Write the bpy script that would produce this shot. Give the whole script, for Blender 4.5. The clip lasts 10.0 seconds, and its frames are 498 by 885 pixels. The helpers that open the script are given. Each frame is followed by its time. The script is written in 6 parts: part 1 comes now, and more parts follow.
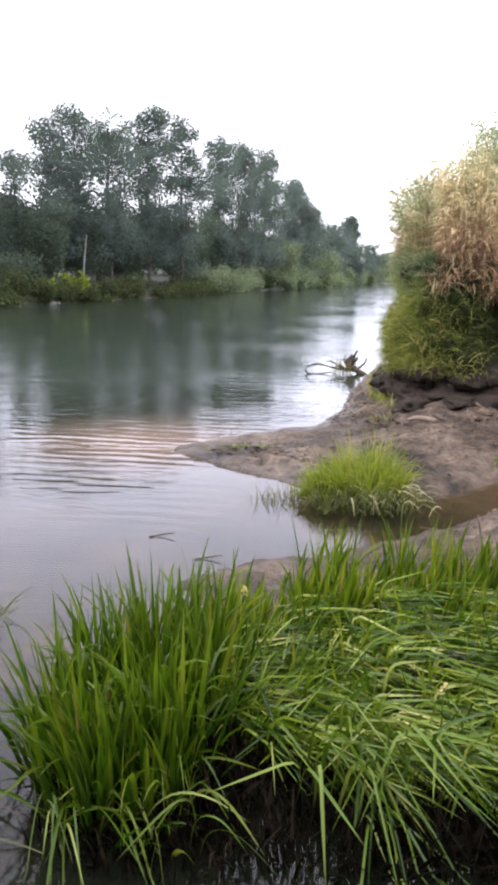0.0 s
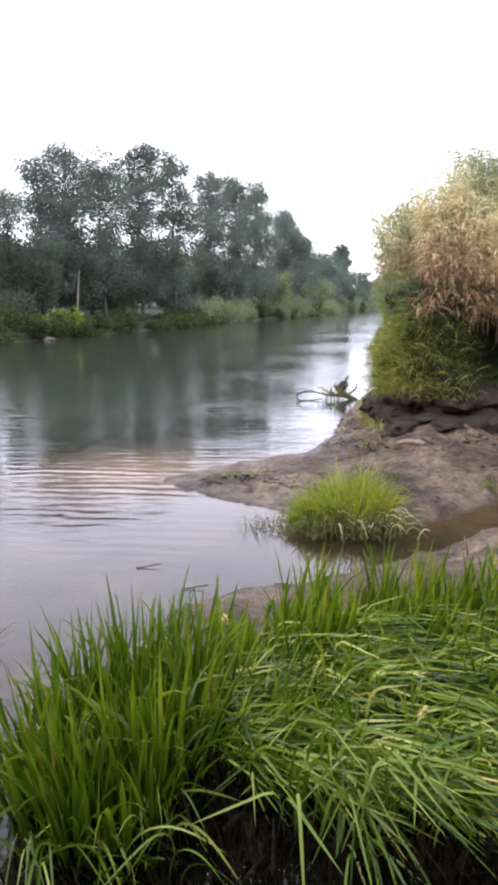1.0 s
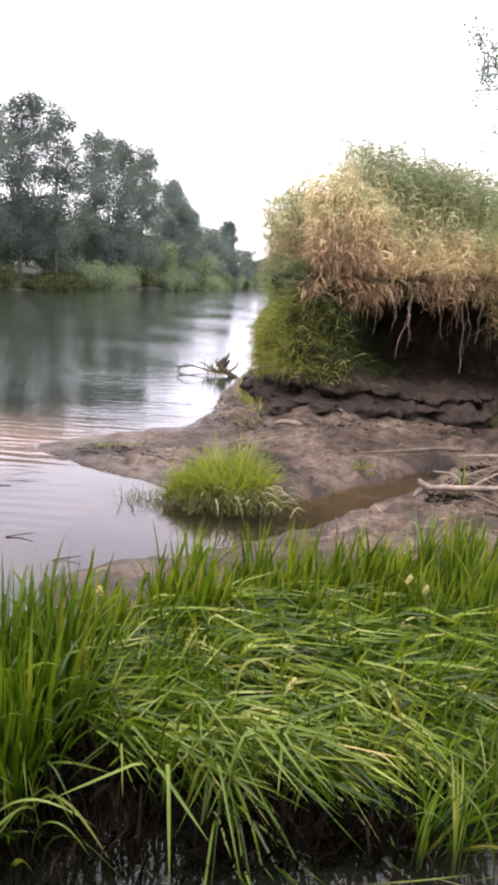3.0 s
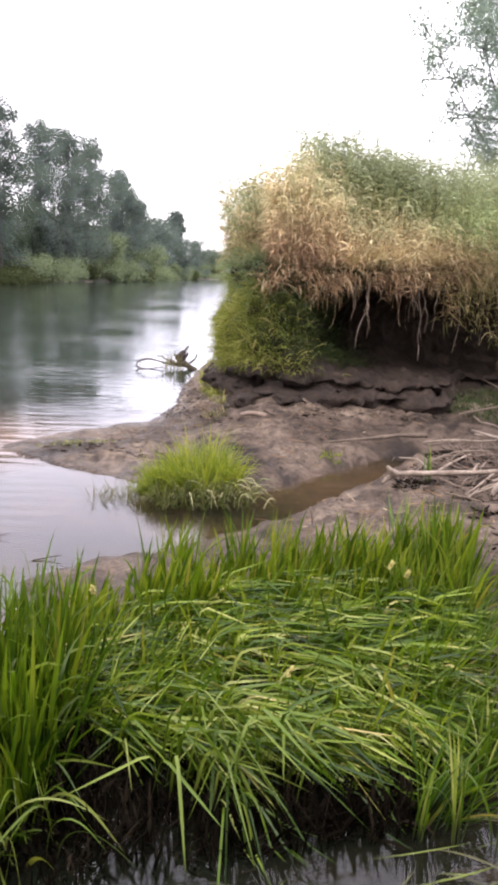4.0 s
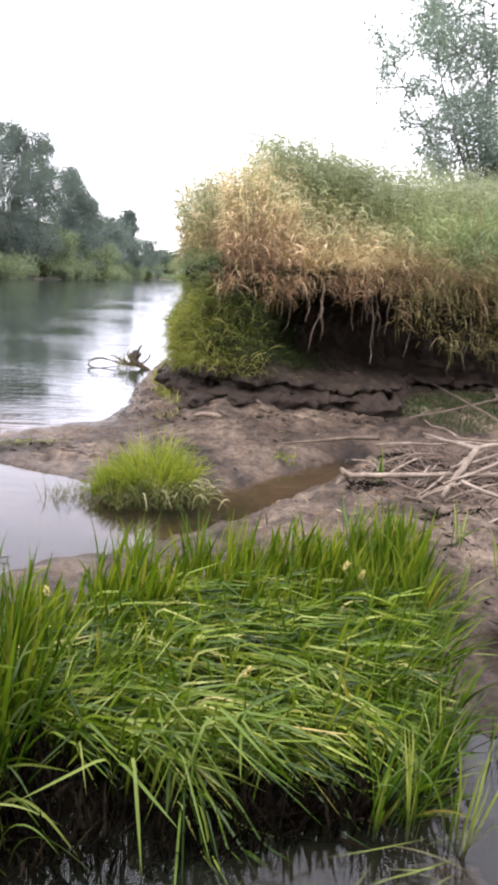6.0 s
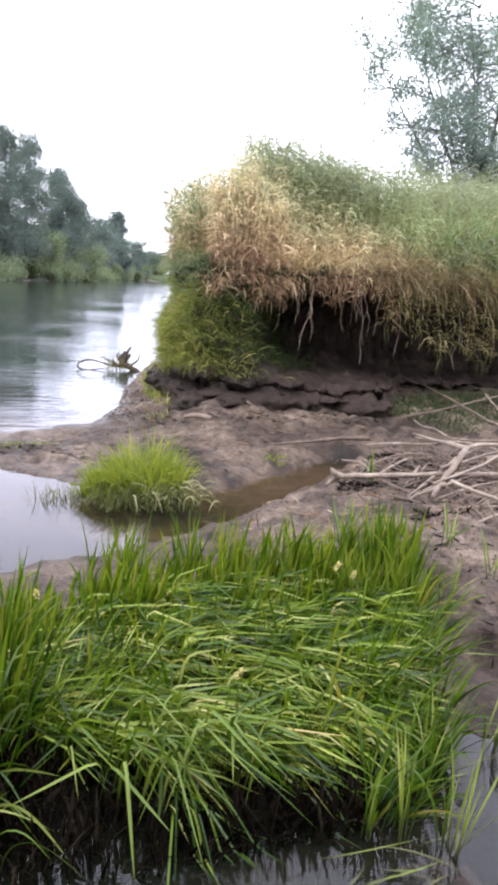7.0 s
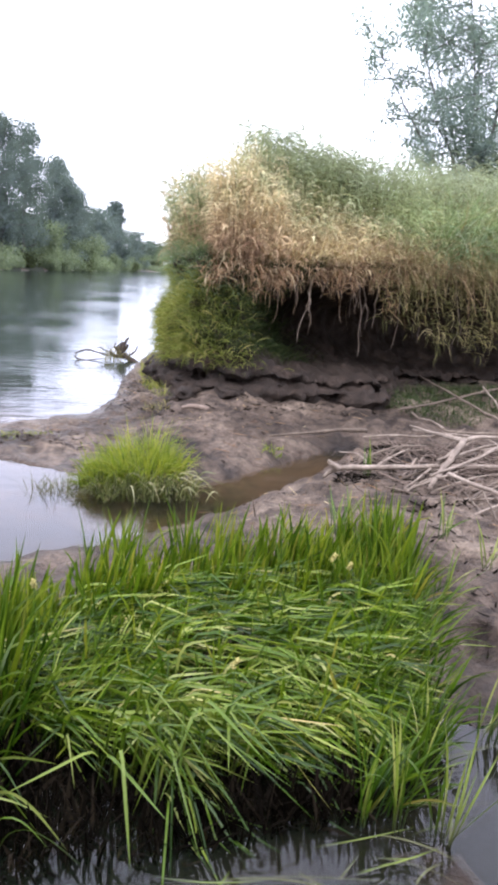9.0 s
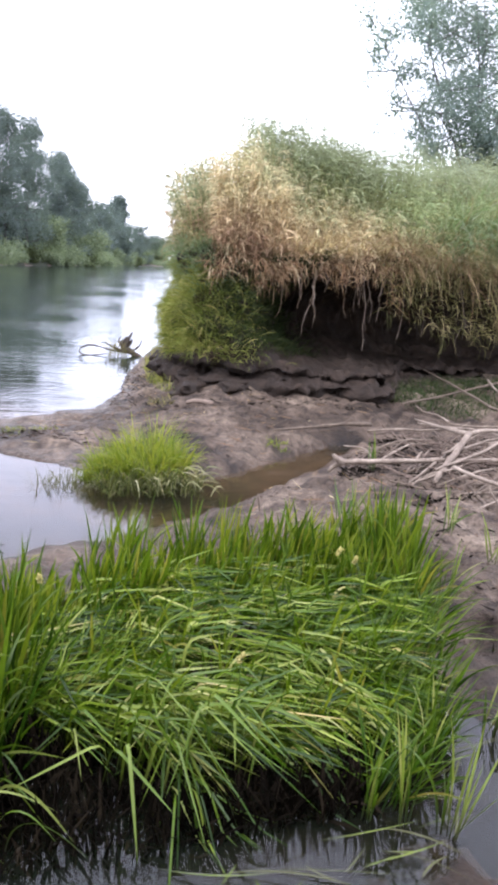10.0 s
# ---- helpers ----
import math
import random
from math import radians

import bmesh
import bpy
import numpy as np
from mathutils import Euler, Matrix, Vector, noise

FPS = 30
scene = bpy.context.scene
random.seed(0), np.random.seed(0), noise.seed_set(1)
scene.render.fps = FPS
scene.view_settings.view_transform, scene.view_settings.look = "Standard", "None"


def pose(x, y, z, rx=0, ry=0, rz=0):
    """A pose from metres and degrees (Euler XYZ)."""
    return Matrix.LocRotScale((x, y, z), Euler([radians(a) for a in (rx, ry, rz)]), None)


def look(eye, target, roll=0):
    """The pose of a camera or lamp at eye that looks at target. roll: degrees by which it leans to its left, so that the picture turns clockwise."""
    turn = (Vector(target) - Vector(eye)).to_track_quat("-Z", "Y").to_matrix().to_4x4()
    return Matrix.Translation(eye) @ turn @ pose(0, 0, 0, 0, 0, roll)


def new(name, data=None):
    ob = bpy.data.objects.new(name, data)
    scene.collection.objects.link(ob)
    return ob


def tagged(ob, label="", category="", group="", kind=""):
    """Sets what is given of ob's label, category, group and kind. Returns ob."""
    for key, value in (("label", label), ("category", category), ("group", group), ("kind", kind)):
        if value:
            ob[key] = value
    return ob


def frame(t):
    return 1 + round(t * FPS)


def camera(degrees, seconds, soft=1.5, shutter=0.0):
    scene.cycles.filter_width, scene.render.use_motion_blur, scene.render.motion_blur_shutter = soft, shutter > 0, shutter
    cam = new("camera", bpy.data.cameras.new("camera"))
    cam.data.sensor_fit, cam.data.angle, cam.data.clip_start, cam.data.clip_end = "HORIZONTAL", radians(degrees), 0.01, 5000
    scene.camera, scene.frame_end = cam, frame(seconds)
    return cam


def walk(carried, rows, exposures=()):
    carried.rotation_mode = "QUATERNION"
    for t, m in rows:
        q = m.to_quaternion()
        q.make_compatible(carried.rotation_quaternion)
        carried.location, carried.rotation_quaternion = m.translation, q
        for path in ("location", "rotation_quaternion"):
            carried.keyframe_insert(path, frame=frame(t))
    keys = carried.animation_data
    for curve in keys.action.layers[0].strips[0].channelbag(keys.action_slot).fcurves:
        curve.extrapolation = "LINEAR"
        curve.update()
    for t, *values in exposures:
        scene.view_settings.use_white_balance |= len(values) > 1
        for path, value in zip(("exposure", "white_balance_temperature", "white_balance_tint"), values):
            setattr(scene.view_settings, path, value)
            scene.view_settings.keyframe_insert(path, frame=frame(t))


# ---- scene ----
cam = camera(37.4, 10.0, soft=3.7)
PATH = [
    (0, (-0.115, -0.44, 1.718), (-0.103, 1.51, 1.276), 1.2),
    (0.5, (-0.06, -0.452, 1.713), (-0.084, 1.49, 1.239), -0.8),
    (1, (-0.022, -0.456, 1.715), (-0.006, 1.511, 1.35), -0.5),
    (1.5, (-0.055, -0.447, 1.713), (-0.15, 1.484, 1.199), 0.5),
    (2, (-0.033, -0.418, 1.699), (-0.088, 1.504, 1.149), 1.6),
    (2.5, (-0.025, -0.44, 1.709), (0.125, 1.496, 1.23), 3.6),
    (3, (-0.061, -0.45, 1.714), (0.292, 1.473, 1.293), 4.7),
    (3.2, (-0.123, -0.467, 1.723), (0.232, 1.453, 1.289), 5.6),
    (4.3, (-0.202, -0.471, 1.735), (0.337, 1.405, 1.299), 3.6),
    (4.5, (-0.205, -0.454, 1.734), (0.368, 1.412, 1.299), 4.2),
    (5, (-0.211, -0.456, 1.734), (0.384, 1.402, 1.29), 4.2),
    (5.5, (-0.218, -0.467, 1.725), (0.373, 1.394, 1.29), 4.5),
    (6, (-0.225, -0.46, 1.725), (0.377, 1.4, 1.301), 5.0),
    (7.5, (-0.224, -0.453, 1.725), (0.411, 1.397, 1.306), 4.7),
    (8, (-0.226, -0.451, 1.723), (0.407, 1.399, 1.302), 5.0),
    (8.5, (-0.224, -0.459, 1.725), (0.408, 1.388, 1.291), 4.8),
    (9, (-0.224, -0.455, 1.722), (0.41, 1.39, 1.281), 5.2),
    (9.5, (-0.225, -0.453, 1.719), (0.403, 1.394, 1.28), 5.4),
    (10, (-0.226, -0.454, 1.723), (0.397, 1.391, 1.266), 4.9),
]
walk(cam, [(t, look(eye, target, roll)) for t, eye, target, roll in PATH], exposures=[(0, -0.06, 6280, 13), (1, -0.1, 6300, 14), (1.5, -0.12, 6350, 16), (2, 0.1, 6450, 16), (3, 0.02, 6600, 18), (4.5, 0.08, 6550, 17), (6.2, 0.1, 6400, 14), (7.5, 0.13, 5930, 15), (10, 0.13, 5880, 15)])

# ---------- world and light: bright overcast ----------
world = bpy.data.worlds.new("overcast_sky")
scene.world = world
world.use_nodes = True
wn, wl = world.node_tree.nodes, world.node_tree.links
sky = wn.new("ShaderNodeTexSky")
sky.sky_type, sky.sun_disc = "NISHITA", False
sky.sun_elevation, sky.sun_rotation = radians(55), radians(205)
sky_bright = wn.new("ShaderNodeVectorMath")
sky_bright.operation = "SCALE"
sky_bright.inputs["Scale"].default_value = 0.12
wl.new(sky.outputs[0], sky_bright.inputs[0])
cloud = wn.new("ShaderNodeMix")
cloud.data_type = "RGBA"
cloud.inputs["Factor"].default_value = 0.88
cloud.inputs["B"].default_value = (1.0, 0.965, 1.02, 1)
wl.new(sky_bright.outputs[0], cloud.inputs["A"])
wl.new(cloud.outputs["Result"], wn["Background"].inputs["Color"])
wn["Background"].inputs["Strength"].default_value = 3.8

sun = new("sun", bpy.data.lights.new("sun", "SUN"))
sun.data.energy, sun.data.angle, sun.data.color = 2.0, radians(18), (1.0, 0.96, 0.9)
sun.matrix_world = look((-12, -24, 38), (0, 0, 0))

RNG = np.random.default_rng(7)


# ---------- materials ----------
def material(name):
    m = bpy.data.materials.new(name)
    m.use_nodes = True
    n, l = m.node_tree.nodes, m.node_tree.links
    return m, n, l, n["Principled BSDF"], n["Material Output"]


def ramp_node(n, stops):
    r = n.new("ShaderNodeValToRGB")
    e = r.color_ramp.elements
    e[0].position, e[0].color = stops[0][0], (*stops[0][1], 1)
    e[1].position, e[1].color = stops[-1][0], (*stops[-1][1], 1)
    for p, c in stops[1:-1]:
        e.new(p).color = (*c, 1)
    return r


def noise_node(n, l, scale, detail=4.0, rough=0.55, stretch=None, coord="Object"):
    tc = n.new("ShaderNodeTexCoord")
    t = n.new("ShaderNodeTexNoise")
    t.inputs["Scale"].default_value, t.inputs["Detail"].default_value, t.inputs["Roughness"].default_value = scale, detail, rough
    if stretch:
        mp = n.new("ShaderNodeMapping")
        mp.inputs["Scale"].default_value = stretch
        l.new(tc.outputs[coord], mp.inputs[0])
        l.new(mp.outputs[0], t.inputs["Vector"])
    else:
        l.new(tc.outputs[coord], t.inputs["Vector"])
    return t


def mix_node(n, l, kind, fac, a, b):
    """A colour mix; fac, a, b are sockets or values."""
    m = n.new("ShaderNodeMix")
    m.data_type, m.blend_type = "RGBA", kind
    for key, v in (("Factor", fac), ("A", a), ("B", b)):
        if isinstance(v, bpy.types.NodeSocket):
            l.new(v, m.inputs[key])
        else:
            m.inputs[key].default_value = v if key == "Factor" else (*v, 1)
    return m.outputs["Result"]


def leaf_material(name, stops, through_light=0.35, rough=0.5, base=None, tip=None, spec=0.35, single=False):
    """Blades and leaves: a colour for each by chance, a foot tone (on sedge, brown sheath with shade painted in), some
    light let through.
    """
    m, n, l, b, out = material(name)
    geo = n.new("ShaderNodeNewGeometry")
    r = ramp_node(n, stops)
    pick = n.new("ShaderNodeObjectInfo").outputs["Random"] if single else geo.outputs["Random Per Island"]
    l.new(pick, r.inputs[0])
    col = r.outputs[0]
    big = noise_node(n, l, 2.2, 2.0)
    col = mix_node(n, l, "MULTIPLY", 0.5, col, ramp_of(n, l, big.outputs[0], [(0.3, (0.55, 0.6, 0.5)), (0.7, (1.25, 1.2, 1.1))]))
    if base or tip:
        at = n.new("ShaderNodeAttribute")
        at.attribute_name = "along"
        # foot tone; the near-black sedge values paint shade low on the blade
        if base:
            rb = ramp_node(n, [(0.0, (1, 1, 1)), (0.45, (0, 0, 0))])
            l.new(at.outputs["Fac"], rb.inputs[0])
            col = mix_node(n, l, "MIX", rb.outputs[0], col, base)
        if tip:
            rt = ramp_node(n, [(0.62, (0, 0, 0)), (1.0, (0.8, 0.8, 0.8))])
            l.new(at.outputs["Fac"], rt.inputs[0])
            col = mix_node(n, l, "MIX", rt.outputs[0], col, tip)
    l.new(col, b.inputs["Base Color"])
    b.inputs["Roughness"].default_value = rough
    b.inputs["Specular IOR Level"].default_value = spec
    tr = n.new("ShaderNodeBsdfTranslucent")
    l.new(mix_node(n, l, "MULTIPLY", 1.0, col, (1.1, 1.15, 0.6)), tr.inputs["Color"])
    mx = n.new("ShaderNodeMixShader")
    mx.inputs[0].default_value = through_light
    l.new(b.outputs[0], mx.inputs[1])
    l.new(tr.outputs[0], mx.inputs[2])
    l.new(mx.outputs[0], out.inputs[0])
    return m


def ramp_of(n, l, socket, stops):
    r = ramp_node(n, stops)
    l.new(socket, r.inputs[0])
    return r.outputs[0]


def rough_material(name, stops, scale, rough=(0.6, 0.9), bump=0.02, stretch=None, fine=6.0, spec=0.3, bump_strength=0.6, vary=None):
    """Earth, bark, wood, stone: two scales of noise in colour, gloss and relief."""
    m, n, l, b, out = material(name)
    a = noise_node(n, l, scale, 5.0, 0.6, stretch)
    f = noise_node(n, l, scale * fine, 4.0, 0.65, stretch)
    col = ramp_of(n, l, a.outputs[0], stops)
    col = mix_node(n, l, "MULTIPLY", 0.7, col, ramp_of(n, l, f.outputs[0], [(0.3, (0.5, 0.48, 0.46)), (0.7, (1.2, 1.2, 1.2))]))
    if vary:
        col = mix_node(n, l, "MULTIPLY", 1.0, col, ramp_of(n, l, n.new("ShaderNodeObjectInfo").outputs["Random"], [(0.0, vary[0]), (1.0, vary[1])]))
    l.new(col, b.inputs["Base Color"])
    mr = n.new("ShaderNodeMapRange")
    mr.inputs["From Min"].default_value, mr.inputs["From Max"].default_value = 0.3, 0.7
    mr.inputs["To Min"].default_value, mr.inputs["To Max"].default_value = rough
    l.new(a.outputs[0], mr.inputs[0])
    l.new(mr.outputs[0], b.inputs["Roughness"])
    b.inputs["Specular IOR Level"].default_value = spec
    add = n.new("ShaderNodeMath")
    add.operation = "MULTIPLY_ADD"
    add.inputs[1].default_value = 0.5
    l.new(f.outputs[0], add.inputs[0])
    l.new(a.outputs[0], add.inputs[2])
    bp = n.new("ShaderNodeBump")
    bp.inputs["Strength"].default_value, bp.inputs["Distance"].default_value = bump_strength, bump
    l.new(add.outputs[0], bp.inputs["Height"])
    l.new(bp.outputs[0], b.inputs["Normal"])
    return m


def mud_material():
    """Silt: pale brown where it has drained, dark and glossy where it is wet low by the water."""
    m, n, l, b, out = material("river_mud")
    a = noise_node(n, l, 1.3, 6.0, 0.6)
    c = noise_node(n, l, 6.0, 5.0, 0.65)
    f = noise_node(n, l, 26.0, 6.0, 0.75)
    col = ramp_of(n, l, a.outputs[0], [(0.34, (0.026, 0.0175, 0.0115)), (0.46, (0.078, 0.057, 0.042)), (0.56, (0.134, 0.102, 0.077)), (0.7, (0.24, 0.192, 0.147))])
    col = mix_node(n, l, "MULTIPLY", 1.0, col, ramp_of(n, l, c.outputs[0], [(0.36, (0.34, 0.31, 0.29)), (0.5, (0.95, 0.93, 0.9)), (0.66, (1.25, 1.23, 1.2))]))
    col = mix_node(n, l, "MULTIPLY", 1.0, col, ramp_of(n, l, f.outputs[0], [(0.34, (0.4, 0.38, 0.36)), (0.52, (1.0, 1.0, 1.0)), (0.7, (1.35, 1.34, 1.32))]))
    geo = n.new("ShaderNodeNewGeometry")
    sep = n.new("ShaderNodeSeparateXYZ")
    l.new(geo.outputs["Position"], sep.inputs[0])
    wob = n.new("ShaderNodeMath")
    wob.operation = "MULTIPLY_ADD"
    wob.inputs[1].default_value = 0.09
    l.new(c.outputs[0], wob.inputs[0])
    l.new(sep.outputs["Z"], wob.inputs[2])
    wet = n.new("ShaderNodeMapRange")
    wet.inputs["From Min"].default_value, wet.inputs["From Max"].default_value = 0.06, 0.16
    wet.inputs["To Min"].default_value, wet.inputs["To Max"].default_value = 1.0, 0.0
    l.new(wob.outputs[0], wet.inputs[0])
    col = mix_node(n, l, "MIX", wet.outputs[0], col, mix_node(n, l, "MULTIPLY", 1.0, col, (0.62, 0.58, 0.55)))
    l.new(col, b.inputs["Base Color"])
    rg = n.new("ShaderNodeMapRange")
    rg.inputs["To Min"].default_value, rg.inputs["To Max"].default_value = 0.78, 0.32
    l.new(wet.outputs[0], rg.inputs[0])
    l.new(rg.outputs[0], b.inputs["Roughness"])
    b.inputs["Specular IOR Level"].default_value = 0.3
    bp = n.new("ShaderNodeBump")
    bp.inputs["Strength"].default_value, bp.inputs["Distance"].default_value = 1.0, 0.06
    hsum = n.new("ShaderNodeMath")
    hsum.operation = "MULTIPLY_ADD"
    hsum.inputs[1].default_value = 0.45
    l.new(f.outputs[0], hsum.inputs[0])
    l.new(c.outputs[0], hsum.inputs[2])
    l.new(hsum.outputs[0], bp.inputs["Height"])
    l.new(bp.outputs[0], b.inputs["Normal"])
    return m


def water_material():
    """Murky river water: Fresnel gloss over a see-through, silty body, with small ripples."""
    m, n, l, b, out = material("river_water")
    n.remove(b)
    tc = n.new("ShaderNodeTexCoord")

    def waves(scale, stretch, detail, dist=0.0):
        mp = n.new("ShaderNodeMapping")
        mp.inputs["Scale"].default_value = stretch
        mp.inputs["Rotation"].default_value = (0, 0, 0.18)
        l.new(tc.outputs["Object"], mp.inputs[0])
        t = n.new("ShaderNodeTexNoise")
        t.inputs["Scale"].default_value, t.inputs["Detail"].default_value, t.inputs["Distortion"].default_value = scale, detail, dist
        l.new(mp.outputs[0], t.inputs["Vector"])
        return t.outputs[0]

    def mul(x, y):
        k = n.new("ShaderNodeMath")
        k.operation = "MULTIPLY"
        for i, v in enumerate((x, y)):
            if isinstance(v, bpy.types.NodeSocket):
                l.new(v, k.inputs[i])
            else:
                k.inputs[i].default_value = v
        return k.outputs[0]

    def plus(x, y):
        k = n.new("ShaderNodeMath")
        l.new(x, k.inputs[0])
        l.new(y, k.inputs[1])
        return k.outputs[0]

    def near_ripple():
        """Wavelets that run ashore off the spit."""
        d2 = n.new("ShaderNodeVectorMath")
        d2.operation = "DISTANCE"
        d2.inputs[1].default_value = (-2.0, 6.1, 0)
        l.new(tc.outputs["Object"], d2.inputs[0])
        k = n.new("ShaderNodeMapRange")
        k.inputs["From Min"].default_value, k.inputs["From Max"].default_value = 0.9, 2.7
        k.inputs["To Min"].default_value, k.inputs["To Max"].default_value = 1.0, 0.0
        l.new(d2.outputs["Value"], k.inputs[0])
        mp = n.new("ShaderNodeMapping")
        mp.inputs["Rotation"].default_value = (0, 0, 0.12)
        l.new(tc.outputs["Object"], mp.inputs[0])
        w = n.new("ShaderNodeTexWave")
        w.wave_type, w.bands_direction = "BANDS", "Y"
        for key, v in (("Scale", 1.6), ("Distortion", 4.5), ("Detail", 2.0), ("Detail Scale", 0.8)):
            w.inputs[key].default_value = v
        l.new(mp.outputs[0], w.inputs["Vector"])
        gust = ramp_of(n, l, waves(0.9, (0.5, 1.4, 1), 1.0), [(0.36, (0.1, 0.1, 0.1)), (0.6, (1, 1, 1))])
        return mul(mul(w.outputs["Fac"], gust), k.outputs[0])

    calm = ramp_of(n, l, waves(0.22, (0.8, 1.0, 1), 2.0), [(0.4, (0.3, 0.3, 0.3)), (0.6, (1, 1, 1))])
    # the backwater in the lee of the spit lies still, the open river moves
    dist = n.new("ShaderNodeVectorMath")
    dist.operation = "DISTANCE"
    dist.inputs[1].default_value = (0.9, 4.3, 0)
    l.new(tc.outputs["Object"], dist.inputs[0])
    lee = n.new("ShaderNodeMapRange")
    lee.inputs["From Min"].default_value, lee.inputs["From Max"].default_value = 1.3, 3.2
    lee.inputs["To Min"].default_value, lee.inputs["To Max"].default_value = 0.06, 1.0
    l.new(dist.outputs["Value"], lee.inputs[0])
    h = plus(mul(waves(3.0, (0.4, 2.0, 1), 3.0, 0.5), 0.0115), mul(waves(1.0, (0.35, 1.3, 1), 2.0, 0.3), 0.0035))
    h = plus(h, mul(waves(11.0, (0.45, 1.9, 1), 2.0, 0.4), 0.003))
    h = plus(mul(mul(h, calm), lee.outputs[0]), mul(near_ripple(), 0.0034))
    bp = n.new("ShaderNodeBump")
    bp.inputs["Strength"].default_value, bp.inputs["Distance"].default_value = 1.0, 1.0
    l.new(h, bp.inputs["Height"])
    gl = n.new("ShaderNodeBsdfGlossy")
    gr = n.new("ShaderNodeMapRange")
    gr.inputs["From Min"].default_value, gr.inputs["From Max"].default_value = 3.0, 9.0
    gr.inputs["To Min"].default_value, gr.inputs["To Max"].default_value = 0.02, 0.07
    l.new(dist.outputs["Value"], gr.inputs[0])
    l.new(gr.outputs[0], gl.inputs["Roughness"])
    gl.inputs["Color"].default_value = (0.89, 0.91, 0.985, 1)
    l.new(bp.outputs[0], gl.inputs["Normal"])
    tr = n.new("ShaderNodeBsdfTransparent")
    tr.inputs["Color"].default_value = (0.86, 0.74, 0.58, 1)
    silt = n.new("ShaderNodeBsdfDiffuse")
    # brown silt stirred into the creek mouth
    d3 = n.new("ShaderNodeVectorMath")
    d3.operation = "DISTANCE"
    d3.inputs[1].default_value = (2.1, 5.5, 0)
    l.new(tc.outputs["Object"], d3.inputs[0])
    creek = n.new("ShaderNodeMapRange")
    creek.inputs["From Min"].default_value, creek.inputs["From Max"].default_value = 0.6, 1.5
    creek.inputs["To Min"].default_value, creek.inputs["To Max"].default_value = 1.0, 0.0
    l.new(d3.outputs["Value"], creek.inputs[0])
    # sand stirred up over the shoal off the spit
    d4 = n.new("ShaderNodeVectorMath")
    d4.operation = "DISTANCE"
    d4.inputs[1].default_value = (-1.1, 7.0, 0)
    l.new(tc.outputs["Object"], d4.inputs[0])
    shoal = n.new("ShaderNodeMapRange")
    shoal.inputs["From Min"].default_value, shoal.inputs["From Max"].default_value = 0.4, 1.9
    shoal.inputs["To Min"].default_value, shoal.inputs["To Max"].default_value = 1.0, 0.0
    l.new(d4.outputs["Value"], shoal.inputs[0])
    river = mix_node(n, l, "MIX", creek.outputs[0], (0.029, 0.041, 0.027), (0.11, 0.08, 0.047))
    l.new(mix_node(n, l, "MIX", shoal.outputs[0], river, (0.2, 0.14, 0.1)), silt.inputs["Color"])
    body = n.new("ShaderNodeMixShader")
    gb = n.new("ShaderNodeMapRange")
    gb.inputs["From Min"].default_value, gb.inputs["From Max"].default_value = 3.0, 8.0
    gb.inputs["To Min"].default_value, gb.inputs["To Max"].default_value = 0.12, 0.85
    l.new(dist.outputs["Value"], gb.inputs[0])
    l.new(plus(plus(gb.outputs[0], mul(creek.outputs[0], 0.2)), mul(shoal.outputs[0], 0.5)), body.inputs[0])
    l.new(tr.outputs[0], body.inputs[1])
    l.new(silt.outputs[0], body.inputs[2])
    fr = n.new("ShaderNodeFresnel")
    fr.inputs["IOR"].default_value = 1.33
    l.new(bp.outputs[0], fr.inputs["Normal"])
    mx = n.new("ShaderNodeMixShader")
    l.new(fr.outputs[0], mx.inputs[0])
    l.new(body.outputs[0], mx.inputs[1])
    l.new(gl.outputs[0], mx.inputs[2])
    l.new(mx.outputs[0], out.inputs[0])
    return m


